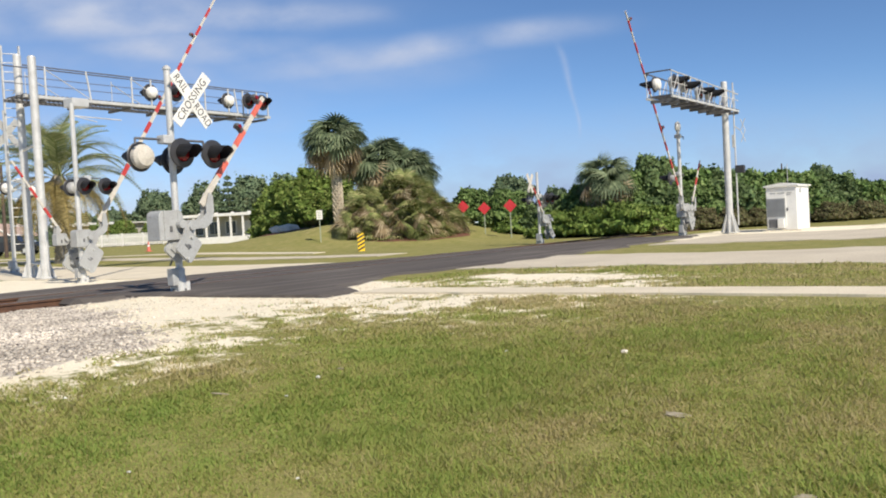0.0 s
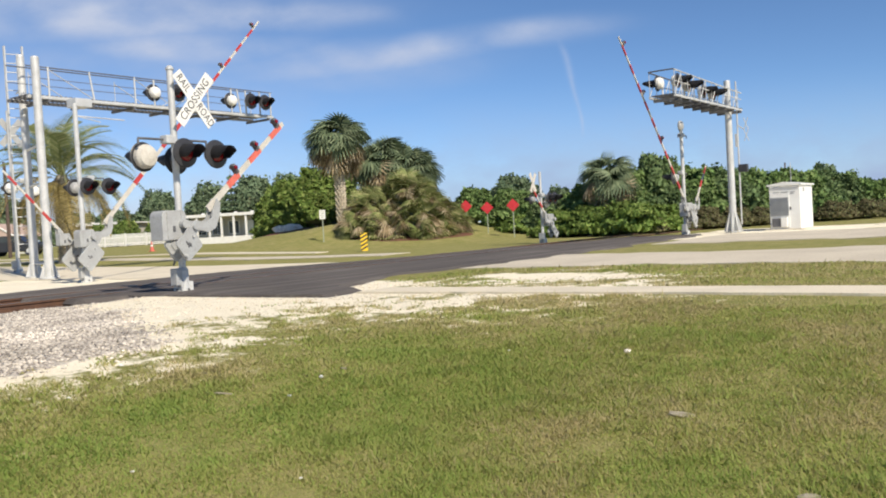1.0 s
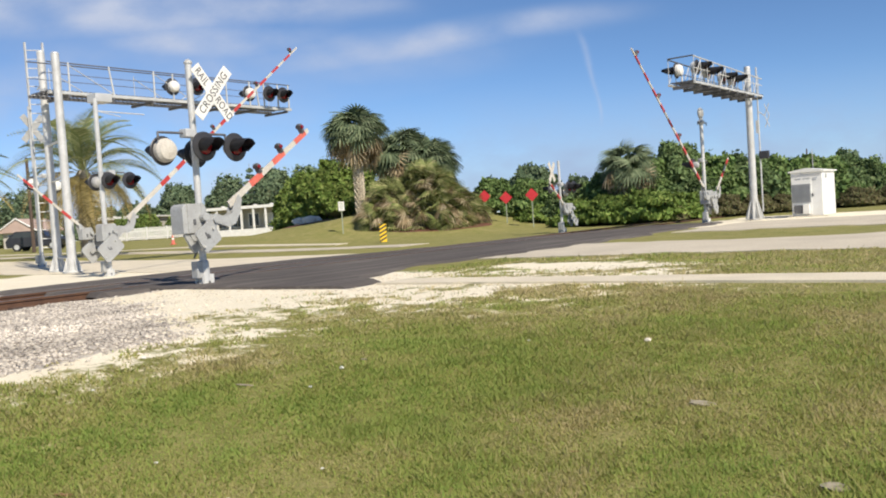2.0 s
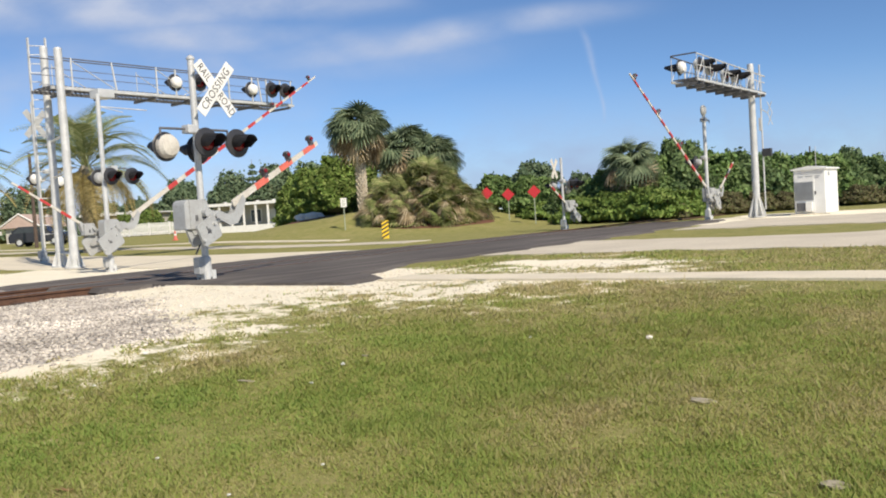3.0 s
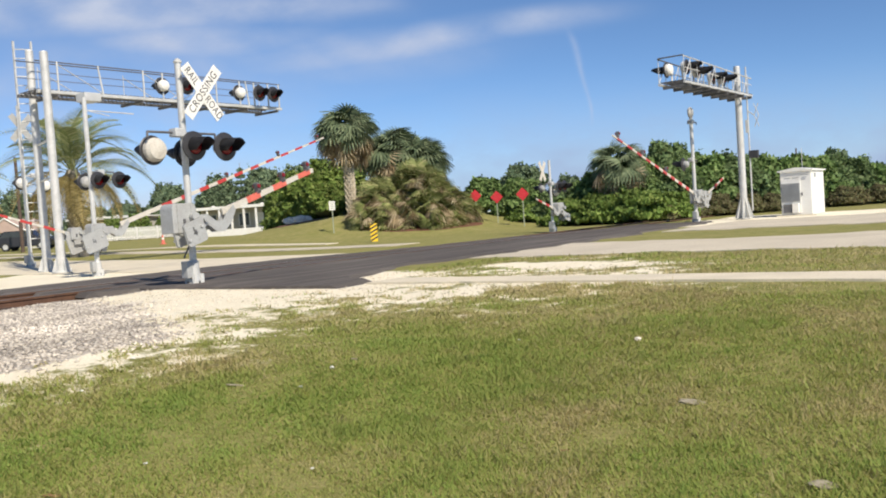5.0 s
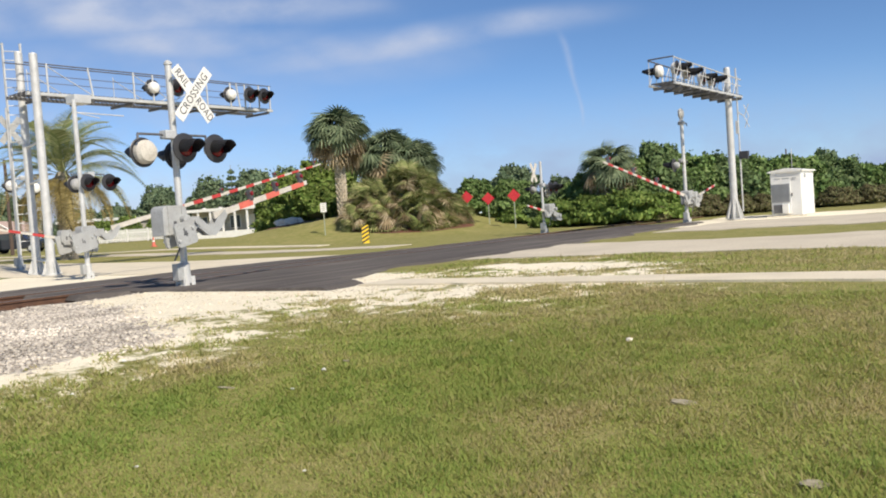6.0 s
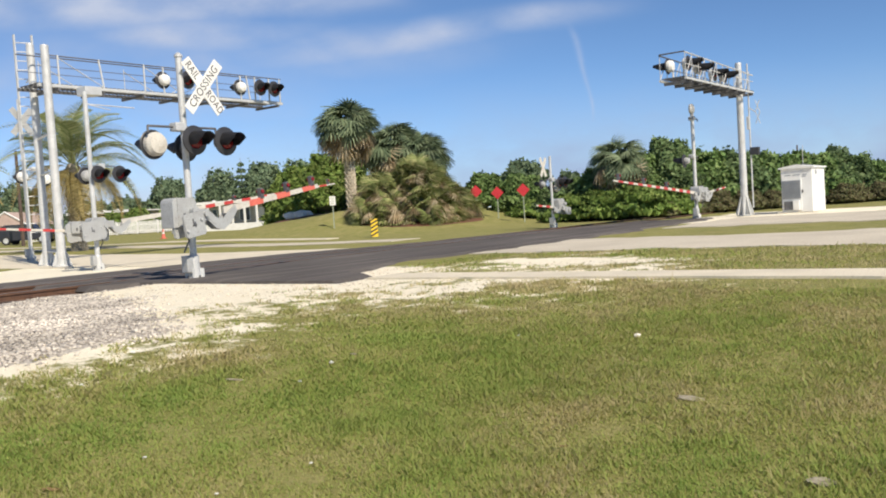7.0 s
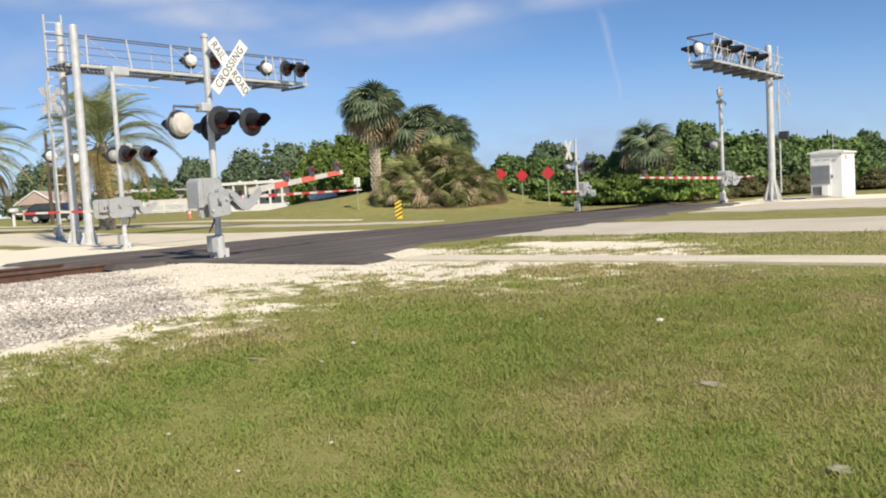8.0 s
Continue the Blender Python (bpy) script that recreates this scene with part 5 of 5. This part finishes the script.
ROOFING = material("pinkish_tile_roof", (0.48, 0.36, 0.30), (0.42, 0.31, 0.26), 1.5, 0.9, 0, 0.4, 20)
PANE = material("dark_window_glass", (0.03, 0.035, 0.04), (0.05, 0.055, 0.06), 1.0, 0.08)


def window(parent, x, z, w, h, y=-0.02):
    f = part("window", box(B(), x, y, z, w + 0.14, 0.05, h + 0.14), WHITE, parent, "white framed window")
    for s in (-0.25, 0.25):
        part("pane", box(B(), x + s * w, y - 0.02, z, w * 0.46, 0.03, h), PANE, f)


def ranch_house(a, d, w, depth, label, posts=True):
    o = rig(a, d)
    h = thing("house", pose(o.x, o.y, gz(o.x, o.y) - 0.05, 0, 0, 36 - 8), label, "house", "houses")
    part("wall", box(B(), 0, depth / 2, 1.25, w, depth, 2.5), STUCCO, h)
    part("roof", box(B(), -0.2, depth / 2 - 0.6, 2.62, w + 1.2, depth + 2.0, 0.14, pose(0, 0, 0, 0, 0, 0)), WHITE, h, "flat white roof with deep eaves")
    part("fascia", box(B(), -0.2, -1.62, 2.60, w + 1.24, 0.05, 0.26), WHITE, h)
    for k in range(3):
        window(h, -w * 0.36 + k * w * 0.22, 1.45, 0.95, 1.1)
    part("door", box(B(), w * 0.28, -0.03, 1.0, 0.9, 0.05, 2.0), WHITE, h)
    # dark slab on the solid wall, painting the shade of an open carport
    part("carport_shade_panel", box(B(), w * 0.40, -0.015, 1.25, w * 0.16, 0.03, 1.4), PANE, h)
    if posts:
        for k in range(7):
            part("post", box(B(), -w * 0.5 + 0.1 + k * w / 6.2, -1.5, 1.25, 0.16, 0.16, 2.5), WHITE, h)
        part("low_wall", box(B(), 0.2, -1.55, 0.32, w * 0.9, 0.12, 0.64), WHITE, h)
    for k in range(4):
        part("roof_vent", box(B(), -w * 0.35 + k * w * 0.22, 0.4, 2.78, 0.25, 0.25, 0.2), WHITE, h)


ranch_house(-19.8, 80, 7.2, 6, "long low white house with flat roof and porch posts")
ranch_house(-38.0, 96, 7.0, 6, "low white house with flat roof behind trees", posts=False)


def gable_house(a, d):
    o = rig(a, d)
    h = thing("house", pose(o.x, o.y, gz(o.x, o.y) - 0.05, 0, 0, 36), "small white house with pinkish gabled roof", "house", "houses")
    part("wall", box(B(), 0, 3, 0.9, 3.6, 6, 1.8), STUCCO, h)
    bm = B()
    prism(bm, [(-2.4, 0), (2.4, 0), (0, 1.5)], 7, Matrix(((1, 0, 0, 0), (0, 0, 1, -0.5), (0, 1, 0, 1.75), (0, 0, 0, 1))))
    part("roof", bm, ROOFING, h)
    bm = B()
    for s in (-1, 1):
        tube(bm, (s * 2.45, -0.55, 1.72), (0, -0.55, 3.27), 0.09, seg=6)
    part("verge_board", bm, WHITE, h)
    window(h, -0.8, 1.0, 0.8, 1.0)
    part("door", box(B(), 0.8, -0.03, 0.85, 0.8, 0.05, 1.7), PANE, h)


gable_house(-48.5, 94)


def fence():
    o = rig(-36.5, 88)
    f = thing("picket_fence", pose(o.x, o.y, gz(o.x, o.y) - 0.03, 0, 0, 36), "white board fence along the garden", "fence")
    bm = B()
    box(bm, 0, 0, 0.06, 0.12, 0.022, 1.15)
    prism(bm, [(-0.06, 0), (0.06, 0), (0, 0.08)], 0.022, Matrix(((1, 0, 0, 0), (0, 0, -1, 0.011), (0, 1, 0, 0.635), (0, 0, 0, 1))))
    first = part("board", bm, WHITE, f)
    first.matrix_basis = pose(0, 0, 0.6)
    for k in range(1, 74):
        b = new("board", first.data)
        b.parent = f
        b.matrix_basis = pose(k * 0.175, 0, 0.6 + 0.004 * (k % 3))
    for k in range(7):
        part("post", box(B(), k * 2.1, 0.08, 0.68, 0.12, 0.12, 1.36), WHITE, f)
    for z in (0.35, 0.95):
        part("rail", box(B(), 6.4, 0.035, z, 13, 0.04, 0.09), WHITE, f)


fence()
TYRE = material("tyre_rubber", (0.02, 0.02, 0.02), (0.03, 0.03, 0.03), 5.0, 0.9)


def car(a, d, turn, paint, label):
    o = rig(a, d)
    c = thing("parked_car", pose(o.x, o.y, gz(o.x, o.y), 0, 0, turn), label, "car", "parked cars")
    bm = B()
    side = [(-2.1, 0.3), (2.1, 0.3), (2.15, 0.7), (1.9, 0.92), (1.0, 0.98), (0.4, 1.5), (-1.4, 1.52), (-1.95, 1.0), (-2.15, 0.85)]
    prism(bm, side, 1.7, Matrix(((1, 0, 0, 0), (0, 0, -1, 0.85), (0, 1, 0, 0), (0, 0, 0, 1))))
    bmesh.ops.bevel(bm, geom=bm.edges[:], offset=0.06, segments=2, affect="EDGES")
    body = part("body", bm, paint, c)
    for s in (-1, 1):
        bm = B()
        prism(bm, [(0.85, 1.02), (0.38, 1.42), (-1.3, 1.44), (-1.7, 1.04)], 0.02, Matrix(((1, 0, 0, 0), (0, 0, -1, s * 0.852 + 0.01), (0, 1, 0, 0), (0, 0, 0, 1))))
        part("side_window", bm, PANE, body)
        for x in (-1.3, 1.35):
            w = part("wheel", tube(B(), (x, s * 0.87, 0.33), (x, s * 0.66, 0.33), 0.33, seg=18), TYRE, c)
            part("rim", tube(B(), (x, s * 0.878, 0.33), (x, s * 0.84, 0.33), 0.2, seg=12), ALU, w)


car(-32.6, 66, 40, material("dark_car_paint", (0.02, 0.022, 0.028), (0.03, 0.03, 0.035), 2.0, 0.25), "dark parked car in front of the houses")
car(-29.6, 96, 36 + 80, SIGNRED, "red parked car behind the fence")


def mailbox():
    o = rig(-32.2, 59)
    t = thing("mailbox", pose(o.x, o.y, gz(o.x, o.y), 0, 0, 36), "white mailbox on a white post by the road", "mailbox")
    part("post", box(B(), 0, 0, 0.5, 0.14, 0.14, 1.0), WHITE, t)
    bm = B()
    box(bm, 0, 0, 1.12, 0.5, 0.5, 0.26, bevel=0.05)
    part("box", bm, WHITE, t)


mailbox()


def utility_pole(a, d, h, r=0.13):
    o = rig(a, d)
    t = thing("utility_pole", pose(o.x, o.y, gz(o.x, o.y)), "weathered brown timber utility pole", "utility pole", "utility poles")
    part("pole", tube(B(), (0, 0, -0.1), (0, 0, h), r, r * 0.75, 10), TIE, t)
    return t


utility_pole(-30.0, 60, 6.6)
utility_pole(29.6, 75, 4.6, 0.08)


# ---- clouds ----
def cloud_bank():
    """High thin cloud, a vapour trail and painted horizon haze on a glowing sheet, far behind everything."""
    m = bpy.data.materials.new("cloud_and_haze")
    m.use_nodes = True
    n, l = m.node_tree.nodes, m.node_tree.links
    n.remove(n["Principled BSDF"])
    at = n.new("ShaderNodeAttribute")
    at.attribute_name = "cover"
    co = n.new("ShaderNodeTexCoord")
    mp = n.new("ShaderNodeMapping")
    mp.inputs["Scale"].default_value = (0.0030, 0.0030, 0.0060)
    l.new(co.outputs["Object"], mp.inputs["Vector"])
    nz = n.new("ShaderNodeTexNoise")
    nz.inputs["Scale"].default_value, nz.inputs["Detail"].default_value, nz.inputs["Roughness"].default_value = 1.0, 7, 0.55
    l.new(mp.outputs["Vector"], nz.inputs["Vector"])
    mr = n.new("ShaderNodeMapRange")
    mr.inputs["From Min"].default_value, mr.inputs["From Max"].default_value = 0.25, 0.75
    mr.inputs["To Min"].default_value, mr.inputs["To Max"].default_value = 0.25, 1.3
    l.new(nz.outputs["Fac"], mr.inputs["Value"])
    mu = n.new("ShaderNodeMath")
    mu.operation, mu.use_clamp = "MULTIPLY", True
    l.new(at.outputs["Fac"], mu.inputs[0])
    l.new(mr.outputs["Result"], mu.inputs[1])
    hz = n.new("ShaderNodeAttribute")
    hz.attribute_name = "haze"
    tint = n.new("ShaderNodeMix")
    tint.data_type = "RGBA"
    tint.inputs["A"].default_value, tint.inputs["B"].default_value = (0.56, 0.63, 0.80, 1), (0.40, 0.51, 0.73, 1)
    l.new(hz.outputs["Fac"], tint.inputs["Factor"])
    em = n.new("ShaderNodeEmission")
    em.inputs["Strength"].default_value = CLOUD
    l.new(tint.outputs["Result"], em.inputs["Color"])
    tr = n.new("ShaderNodeBsdfTransparent")
    mx = n.new("ShaderNodeMixShader")
    l.new(mu.outputs[0], mx.inputs["Fac"])
    l.new(tr.outputs[0], mx.inputs[1])
    l.new(em.outputs[0], mx.inputs[2])
    l.new(mx.outputs[0], n["Material Output"].inputs["Surface"])
    # a sheet 3 km off; u to the side, v up, in metres
    u, v = np.meshgrid(np.linspace(-2600, 2600, 1041), np.linspace(0, 1600, 161), indexing="ij")
    D = 3000.0

    def puff(cu, cv, ru, rv, slant=0.0):
        vv = v - cv - slant * (u - cu)
        return np.exp(-(((u - cu) / ru) ** 2 + (vv / rv) ** 2) ** 1.5)

    lump = 0.8 + 0.35 * wobble(u, v * 2.2, 210.0) + 0.2 * wobble(u, v * 2, 90.0, 1.0)
    cover = 1.05 * puff(-1250, 790, 900, 95, -0.05)
    cover = np.maximum(cover, 0.95 * puff(-620, 745, 420, 55, -0.03))
    cover = np.maximum(cover, 0.80 * puff(-800, 650, 420, 62, -0.06))
    cover = np.maximum(cover, 0.85 * puff(-400, 580, 330, 62, 0.06))
    cover = np.maximum(cover, 0.80 * puff(-60, 596, 320, 56, 0.12))
    cover = np.maximum(cover, 0.66 * puff(300, 638, 320, 44, 0.04))
    cover = np.maximum(cover, 0.35 * puff(-300, 540, 500, 90, 0.05))
    cover = np.maximum(cover, 0.60 * puff(-1500, 420, 500, 120, -0.03))
    cover = np.maximum(cover, 0.75 * puff(460, 108, 90, 42))
    cover = np.maximum(cover, 0.60 * puff(1430, 90, 200, 40))
    cover = np.maximum(cover, 0.75 * puff(-1250, 200, 620, 130))
    cover = np.maximum(cover, 0.45 * puff(-1250, 430, 950, 330))
    # painted haze, bluer than cloud, that tones down the bright horizon
    low = 0.95 * ss(480, 30, v)
    cover = np.maximum(cover * lump, low)
    haze = np.clip(low / np.maximum(cover, 1e-3), 0, 1) ** 3 * ss(-1100, -200, u)
    # vapour trail
    cx = 492 - 0.0006 * (v - 274) ** 2
    trail = np.exp(-(((u - cx - 5 * np.sin(v / 40.0)) / (6 + 5 * ss(300, 560, v))) ** 2)) * ss(255, 330, v) * ss(620, 560, v)
    cover, haze = np.clip(cover + 0.38 * trail, 0, 1), haze * (1 - 0.8 * trail)
    base = rig(0, D)
    c, s = math.cos(radians(36)), math.sin(radians(36))
    co3 = np.stack([base.x + u * c, base.y + u * s, v + 1.0], -1).reshape(-1, 3)
    i = np.arange(u.size).reshape(u.shape)
    fa = np.stack([i[:-1, :-1], i[1:, :-1], i[1:, 1:], i[:-1, 1:]], -1).reshape(-1, 4)
    ob = mesh_np("backdrop", co3, fa, m)
    ob.data.attributes.new("cover", "FLOAT", "POINT").data.foreach_set("value", np.clip(cover, 0, 1).ravel().astype(np.float32))
    ob.data.attributes.new("haze", "FLOAT", "POINT").data.foreach_set("value", haze.ravel().astype(np.float32))
    tagged(ob, "thin white high cloud, vapour trail and painted horizon haze in the sky", "clouds", kind="structure")


cloud_bank()


# ---- grass ----
def grass_material():
    m = bpy.data.materials.new("grass_blades")
    m.use_nodes = True
    n, l = m.node_tree.nodes, m.node_tree.links
    p = n["Principled BSDF"]
    p.inputs["Roughness"].default_value = 0.6
    p.inputs["Specular IOR Level"].default_value = 0.25
    geo = n.new("ShaderNodeNewGeometry")
    r = n.new("ShaderNodeValToRGB")
    for _ in range(2):
        r.color_ramp.elements.new(0.5)
    for e, (pos, col) in zip(r.color_ramp.elements, ((0.0, (0.24, 0.345, 0.075)), (0.42, (0.35, 0.42, 0.105)), (0.66, (0.40, 0.385, 0.13)), (1.0, (0.55, 0.465, 0.25)))):
        e.position, e.color = pos, (*col, 1)
    co = n.new("ShaderNodeTexCoord")
    nz = n.new("ShaderNodeTexNoise")
    nz.inputs["Scale"].default_value, nz.inputs["Detail"].default_value, nz.inputs["Roughness"].default_value = 0.7, 9, 0.68
    l.new(co.outputs["Object"], nz.inputs["Vector"])
    mr = n.new("ShaderNodeMapRange")
    mr.inputs["From Min"].default_value, mr.inputs["From Max"].default_value = 0.32, 0.68
    mr.inputs["To Min"].default_value, mr.inputs["To Max"].default_value = -0.36, 0.42
    l.new(nz.outputs["Fac"], mr.inputs["Value"])
    ad = n.new("ShaderNodeMath")
    ad.operation = "MULTIPLY_ADD"
    l.new(geo.outputs["Random Per Island"], ad.inputs[0])
    ad.inputs[1].default_value = 0.6
    l.new(mr.outputs["Result"], ad.inputs[2])
    dry = n.new("ShaderNodeVectorMath")
    dry.operation = "DOT_PRODUCT"
    dry.inputs[1].default_value = (0.024, 0.028, 0.0)
    l.new(co.outputs["Object"], dry.inputs[0])
    sm = n.new("ShaderNodeMath")
    l.new(ad.outputs[0], sm.inputs[0])
    l.new(dry.outputs["Value"], sm.inputs[1])
    sh = n.new("ShaderNodeMath")
    sh.inputs[1].default_value = 0.145
    at = n.new("ShaderNodeAttribute")
    at.attribute_name = "worn"
    wn = n.new("ShaderNodeMath")
    wn.operation = "MULTIPLY_ADD"
    l.new(at.outputs["Fac"], wn.inputs[0])
    wn.inputs[1].default_value = 0.4
    l.new(sm.outputs[0], wn.inputs[2])
    l.new(wn.outputs[0], sh.inputs[0])
    l.new(sh.outputs[0], r.inputs["Fac"])
    l.new(r.outputs["Color"], p.inputs["Base Color"])
    t = n.new("ShaderNodeBsdfTranslucent")
    l.new(r.outputs["Color"], t.inputs["Color"])
    mx = n.new("ShaderNodeMixShader")
    mx.inputs["Fac"].default_value = 0.5
    l.new(p.outputs["BSDF"], mx.inputs[1])
    l.new(t.outputs["BSDF"], mx.inputs[2])
    l.new(mx.outputs["Shader"], n["Material Output"].inputs["Surface"])
    return m


def grass(n=1050000):
    """Blades on the verge, thickest where one stands."""
    m = int(n * 0.62)
    an = RNG.uniform(0, 2 * math.pi, n)
    u = RNG.random(n)
    near, wide = rig(0, 5.6), rig(0.5, 9.0)
    rad = np.where(np.arange(n) < m, 5.6 * u ** 0.62, 12.5 * u ** 0.56) * (1 + 0.12 * np.sin(3 * an) + 0.07 * np.sin(7 * an + 1))
    x = np.where(np.arange(n) < m, near.x, wide.x) + rad * np.cos(an)
    y = np.where(np.arange(n) < m, near.y, wide.y) + rad * np.sin(an)
    r = np.hypot(x, y)
    s, b = masks(x, y)
    trodden = worn(x, y)
    tuft = vnoise(x, y, 0.16, 7) * 0.5 + vnoise(x, y, 0.55, 8) * 0.5 + vnoise(x, y, 1.6, 9) * 0.4
    bare = np.clip(np.maximum(np.maximum(s * 1.25, b * 1.5), trodden * (1.05 - 0.8 * tuft)), 0, 1)
    keep = (RNG.random(n) > bare + 0.0) & (RNG.random(n) < 0.90 + 0.25 * tuft)
    keep &= ~((y > 9.95) & (y < 10.88) & (x > -9.1)) & ~((y > 15.35) & (y < 20.35)) & ~((x < -10.2) & (y > 10)) & ~((x < -8.8) & (y > 9.3) & (y < 10.9))
    x, y, tuft, r, trodden = x[keep], y[keep], tuft[keep], r[keep], trodden[keep]
    n = len(x)
    h = RNG.uniform(0.010, 0.034, n) * np.clip(1 + 0.7 * tuft, 0.5, 2.2) * (1 + 0.02 * r)
    tall = RNG.random(n) > 0.985
    h[tall] *= 2.2
    w = RNG.uniform(0.0022, 0.0050, n) * (0.6 + r / 6.0)
    a = RNG.uniform(0, 2 * math.pi, n)
    lean = RNG.uniform(0.4, 1.8, n)
    d = np.stack([np.cos(a), np.sin(a)], 1)
    z = ground_z(x, y) - 0.004
    px, py = -d[:, 1] * w, d[:, 0] * w
    p0 = np.stack([x - px, y - py, z], 1)
    p1 = np.stack([x + px, y + py, z], 1)
    k = (h * lean)[:, None]
    tip = np.concatenate([np.stack([x, y], 1) + d * k, (z + h)[:, None]], 1)
    co = np.stack([p0, p1, tip], 1).reshape(-1, 3)
    ob = mesh_np("grass", co, np.arange(3 * n).reshape(-1, 3), grass_material())
    ob.data.attributes.new("worn", "FLOAT", "POINT").data.foreach_set("value", np.repeat(trodden, 3).astype(np.float32))
    tagged(ob, "short patchy green and straw coloured lawn grass", "grass", kind="stuff")


grass()

# scraps of litter, stones and leaves in the grass
DULLSTONE = material("earthy_stone", (0.34, 0.30, 0.22), (0.26, 0.23, 0.16), 20.0, 0.95, 0, 0.5, 60)
LEAFBROWN = material("dead_leaf", (0.20, 0.10, 0.05), (0.28, 0.16, 0.08), 30.0, 0.8)


def scrap(name, x, y, sx, sy, sz, mat, label, category, group, turn):
    """A small crumpled or worn lump lying in the grass."""
    bm = B()
    bmesh.ops.create_icosphere(bm, subdivisions=2, radius=1.0)
    for v in bm.verts:
        f = 1 + 0.45 * noise.noise(v.co * 1.7 + Vector((x * 5, y * 5, 0)))
        v.co = Vector((v.co.x * sx * f, v.co.y * sy * f, v.co.z * sz * f))
    q = part(name, bm, mat)
    q.matrix_basis = pose(x, y, gz(x, y) + 0.012, 5, 8, turn)
    tagged(q, label, category, group)


for x, y, s in ((-4.94, 5.01, 0.026), (-4.82, 4.54, 0.018), (-4.48, 2.95, 0.014), (-3.54, 3.38, 0.012), (-3.67, 2.82, 0.012), (-4.07, 6.48, 0.014), (-4.01, 6.00, 0.016), (-7.02, 4.58, 0.02), (-6.38, 3.69, 0.016)):
    scrap("paper_scrap", x, y, s, s * 0.7, s * 0.5, WHITE, "small crumpled white scrap of paper on the grass", "litter", "paper scraps", 40 + x * 50)
for x, y, s in ((-3.12, 6.85, 0.03),):
    scrap("bark_chip", x, y, s, s * 0.8, s * 0.8, ROCK, "pale tan chip lying on the grass", "litter", "", 20)
for x, y, s in ((-2.09, 5.35, 0.085), (-1.03, 4.23, 0.075), (-4.96, 5.30, 0.03), (-6.03, 4.72, 0.03)):
    scrap("lawn_stone", x, y, s, s * 0.6, s * 0.18, DULLSTONE, "flat earthy stone half sunk in the lawn", "stone", "lawn stones", 36)
for x, y, s in ((-4.54, 2.41, 0.05), (-2.44, 4.29, 0.03)):
    scrap("dead_leaf", x, y, s, s * 0.4, s * 0.15, LEAFBROWN, "dry brown dead leaf lying on the lawn", "leaf", "dead leaves", 50)
for x, y, s in ((-5.34, 4.35, 0.07),):
    scrap("twig", x, y, s, 0.007, 0.007, DULLSTONE, "short weathered twig lying on the lawn", "twig", "", 40)


def motions():
    """The gates come down together and settle level."""
    rows = (0.0, 0.5, 1.0, 1.5, 2.0, 2.7, 3.5, 4.0, 4.7, 5.5, 6.0, 6.5, 7.0, 7.5, 8.0)
    short = (49.0, 41.9, 37.6, 34.4, 31.8, 27.2, 22.75, 20.8, 17.6, 14.3, 12.4, 10.1, 8.6, 7.6, 7.0)
    long = (55.5, 50.2, 45.4, 40.9, 37.4, 32.2, 26.4, 23.4, 18.9, 14.3, 11.7, 8.6, 6.0, 2.8, 0.7)
    far = (49.2, 44.2, 39.8, 36.6, 33.0, 28.2, 22.6, 19.4, 15.0, 10.7, 8.2, 5.8, 3.6, 2.1, 1.0)
    small = (57.0, 52.2, 48.0, 44.6, 41.0, 35.0, 28.4, 24.6, 19.4, 14.2, 10.9, 7.7, 4.7, 2.4, 0.8)
    for arm, angles, x, y, z, turn in (
        (arm_a, short, 0.30, 0.0, 1.07, 6.0), (arm_b, long, -0.15, 0.45, 1.22, 3.5), (arm_c, small, -0.55, -0.05, 1.05, 180.0),
        (arm_d, far, 0.25, -0.25, 1.0, 184.0), (arm_e, small, 0.1, 0.75, 1.0, 0.0), (arm_f, small, 0.2, 0.3, 0.78, 180.0),
    ):
        walk(arm, [(t, pose(x, y, z, a, 0, turn)) for t, a in zip(rows, angles)])


motions()
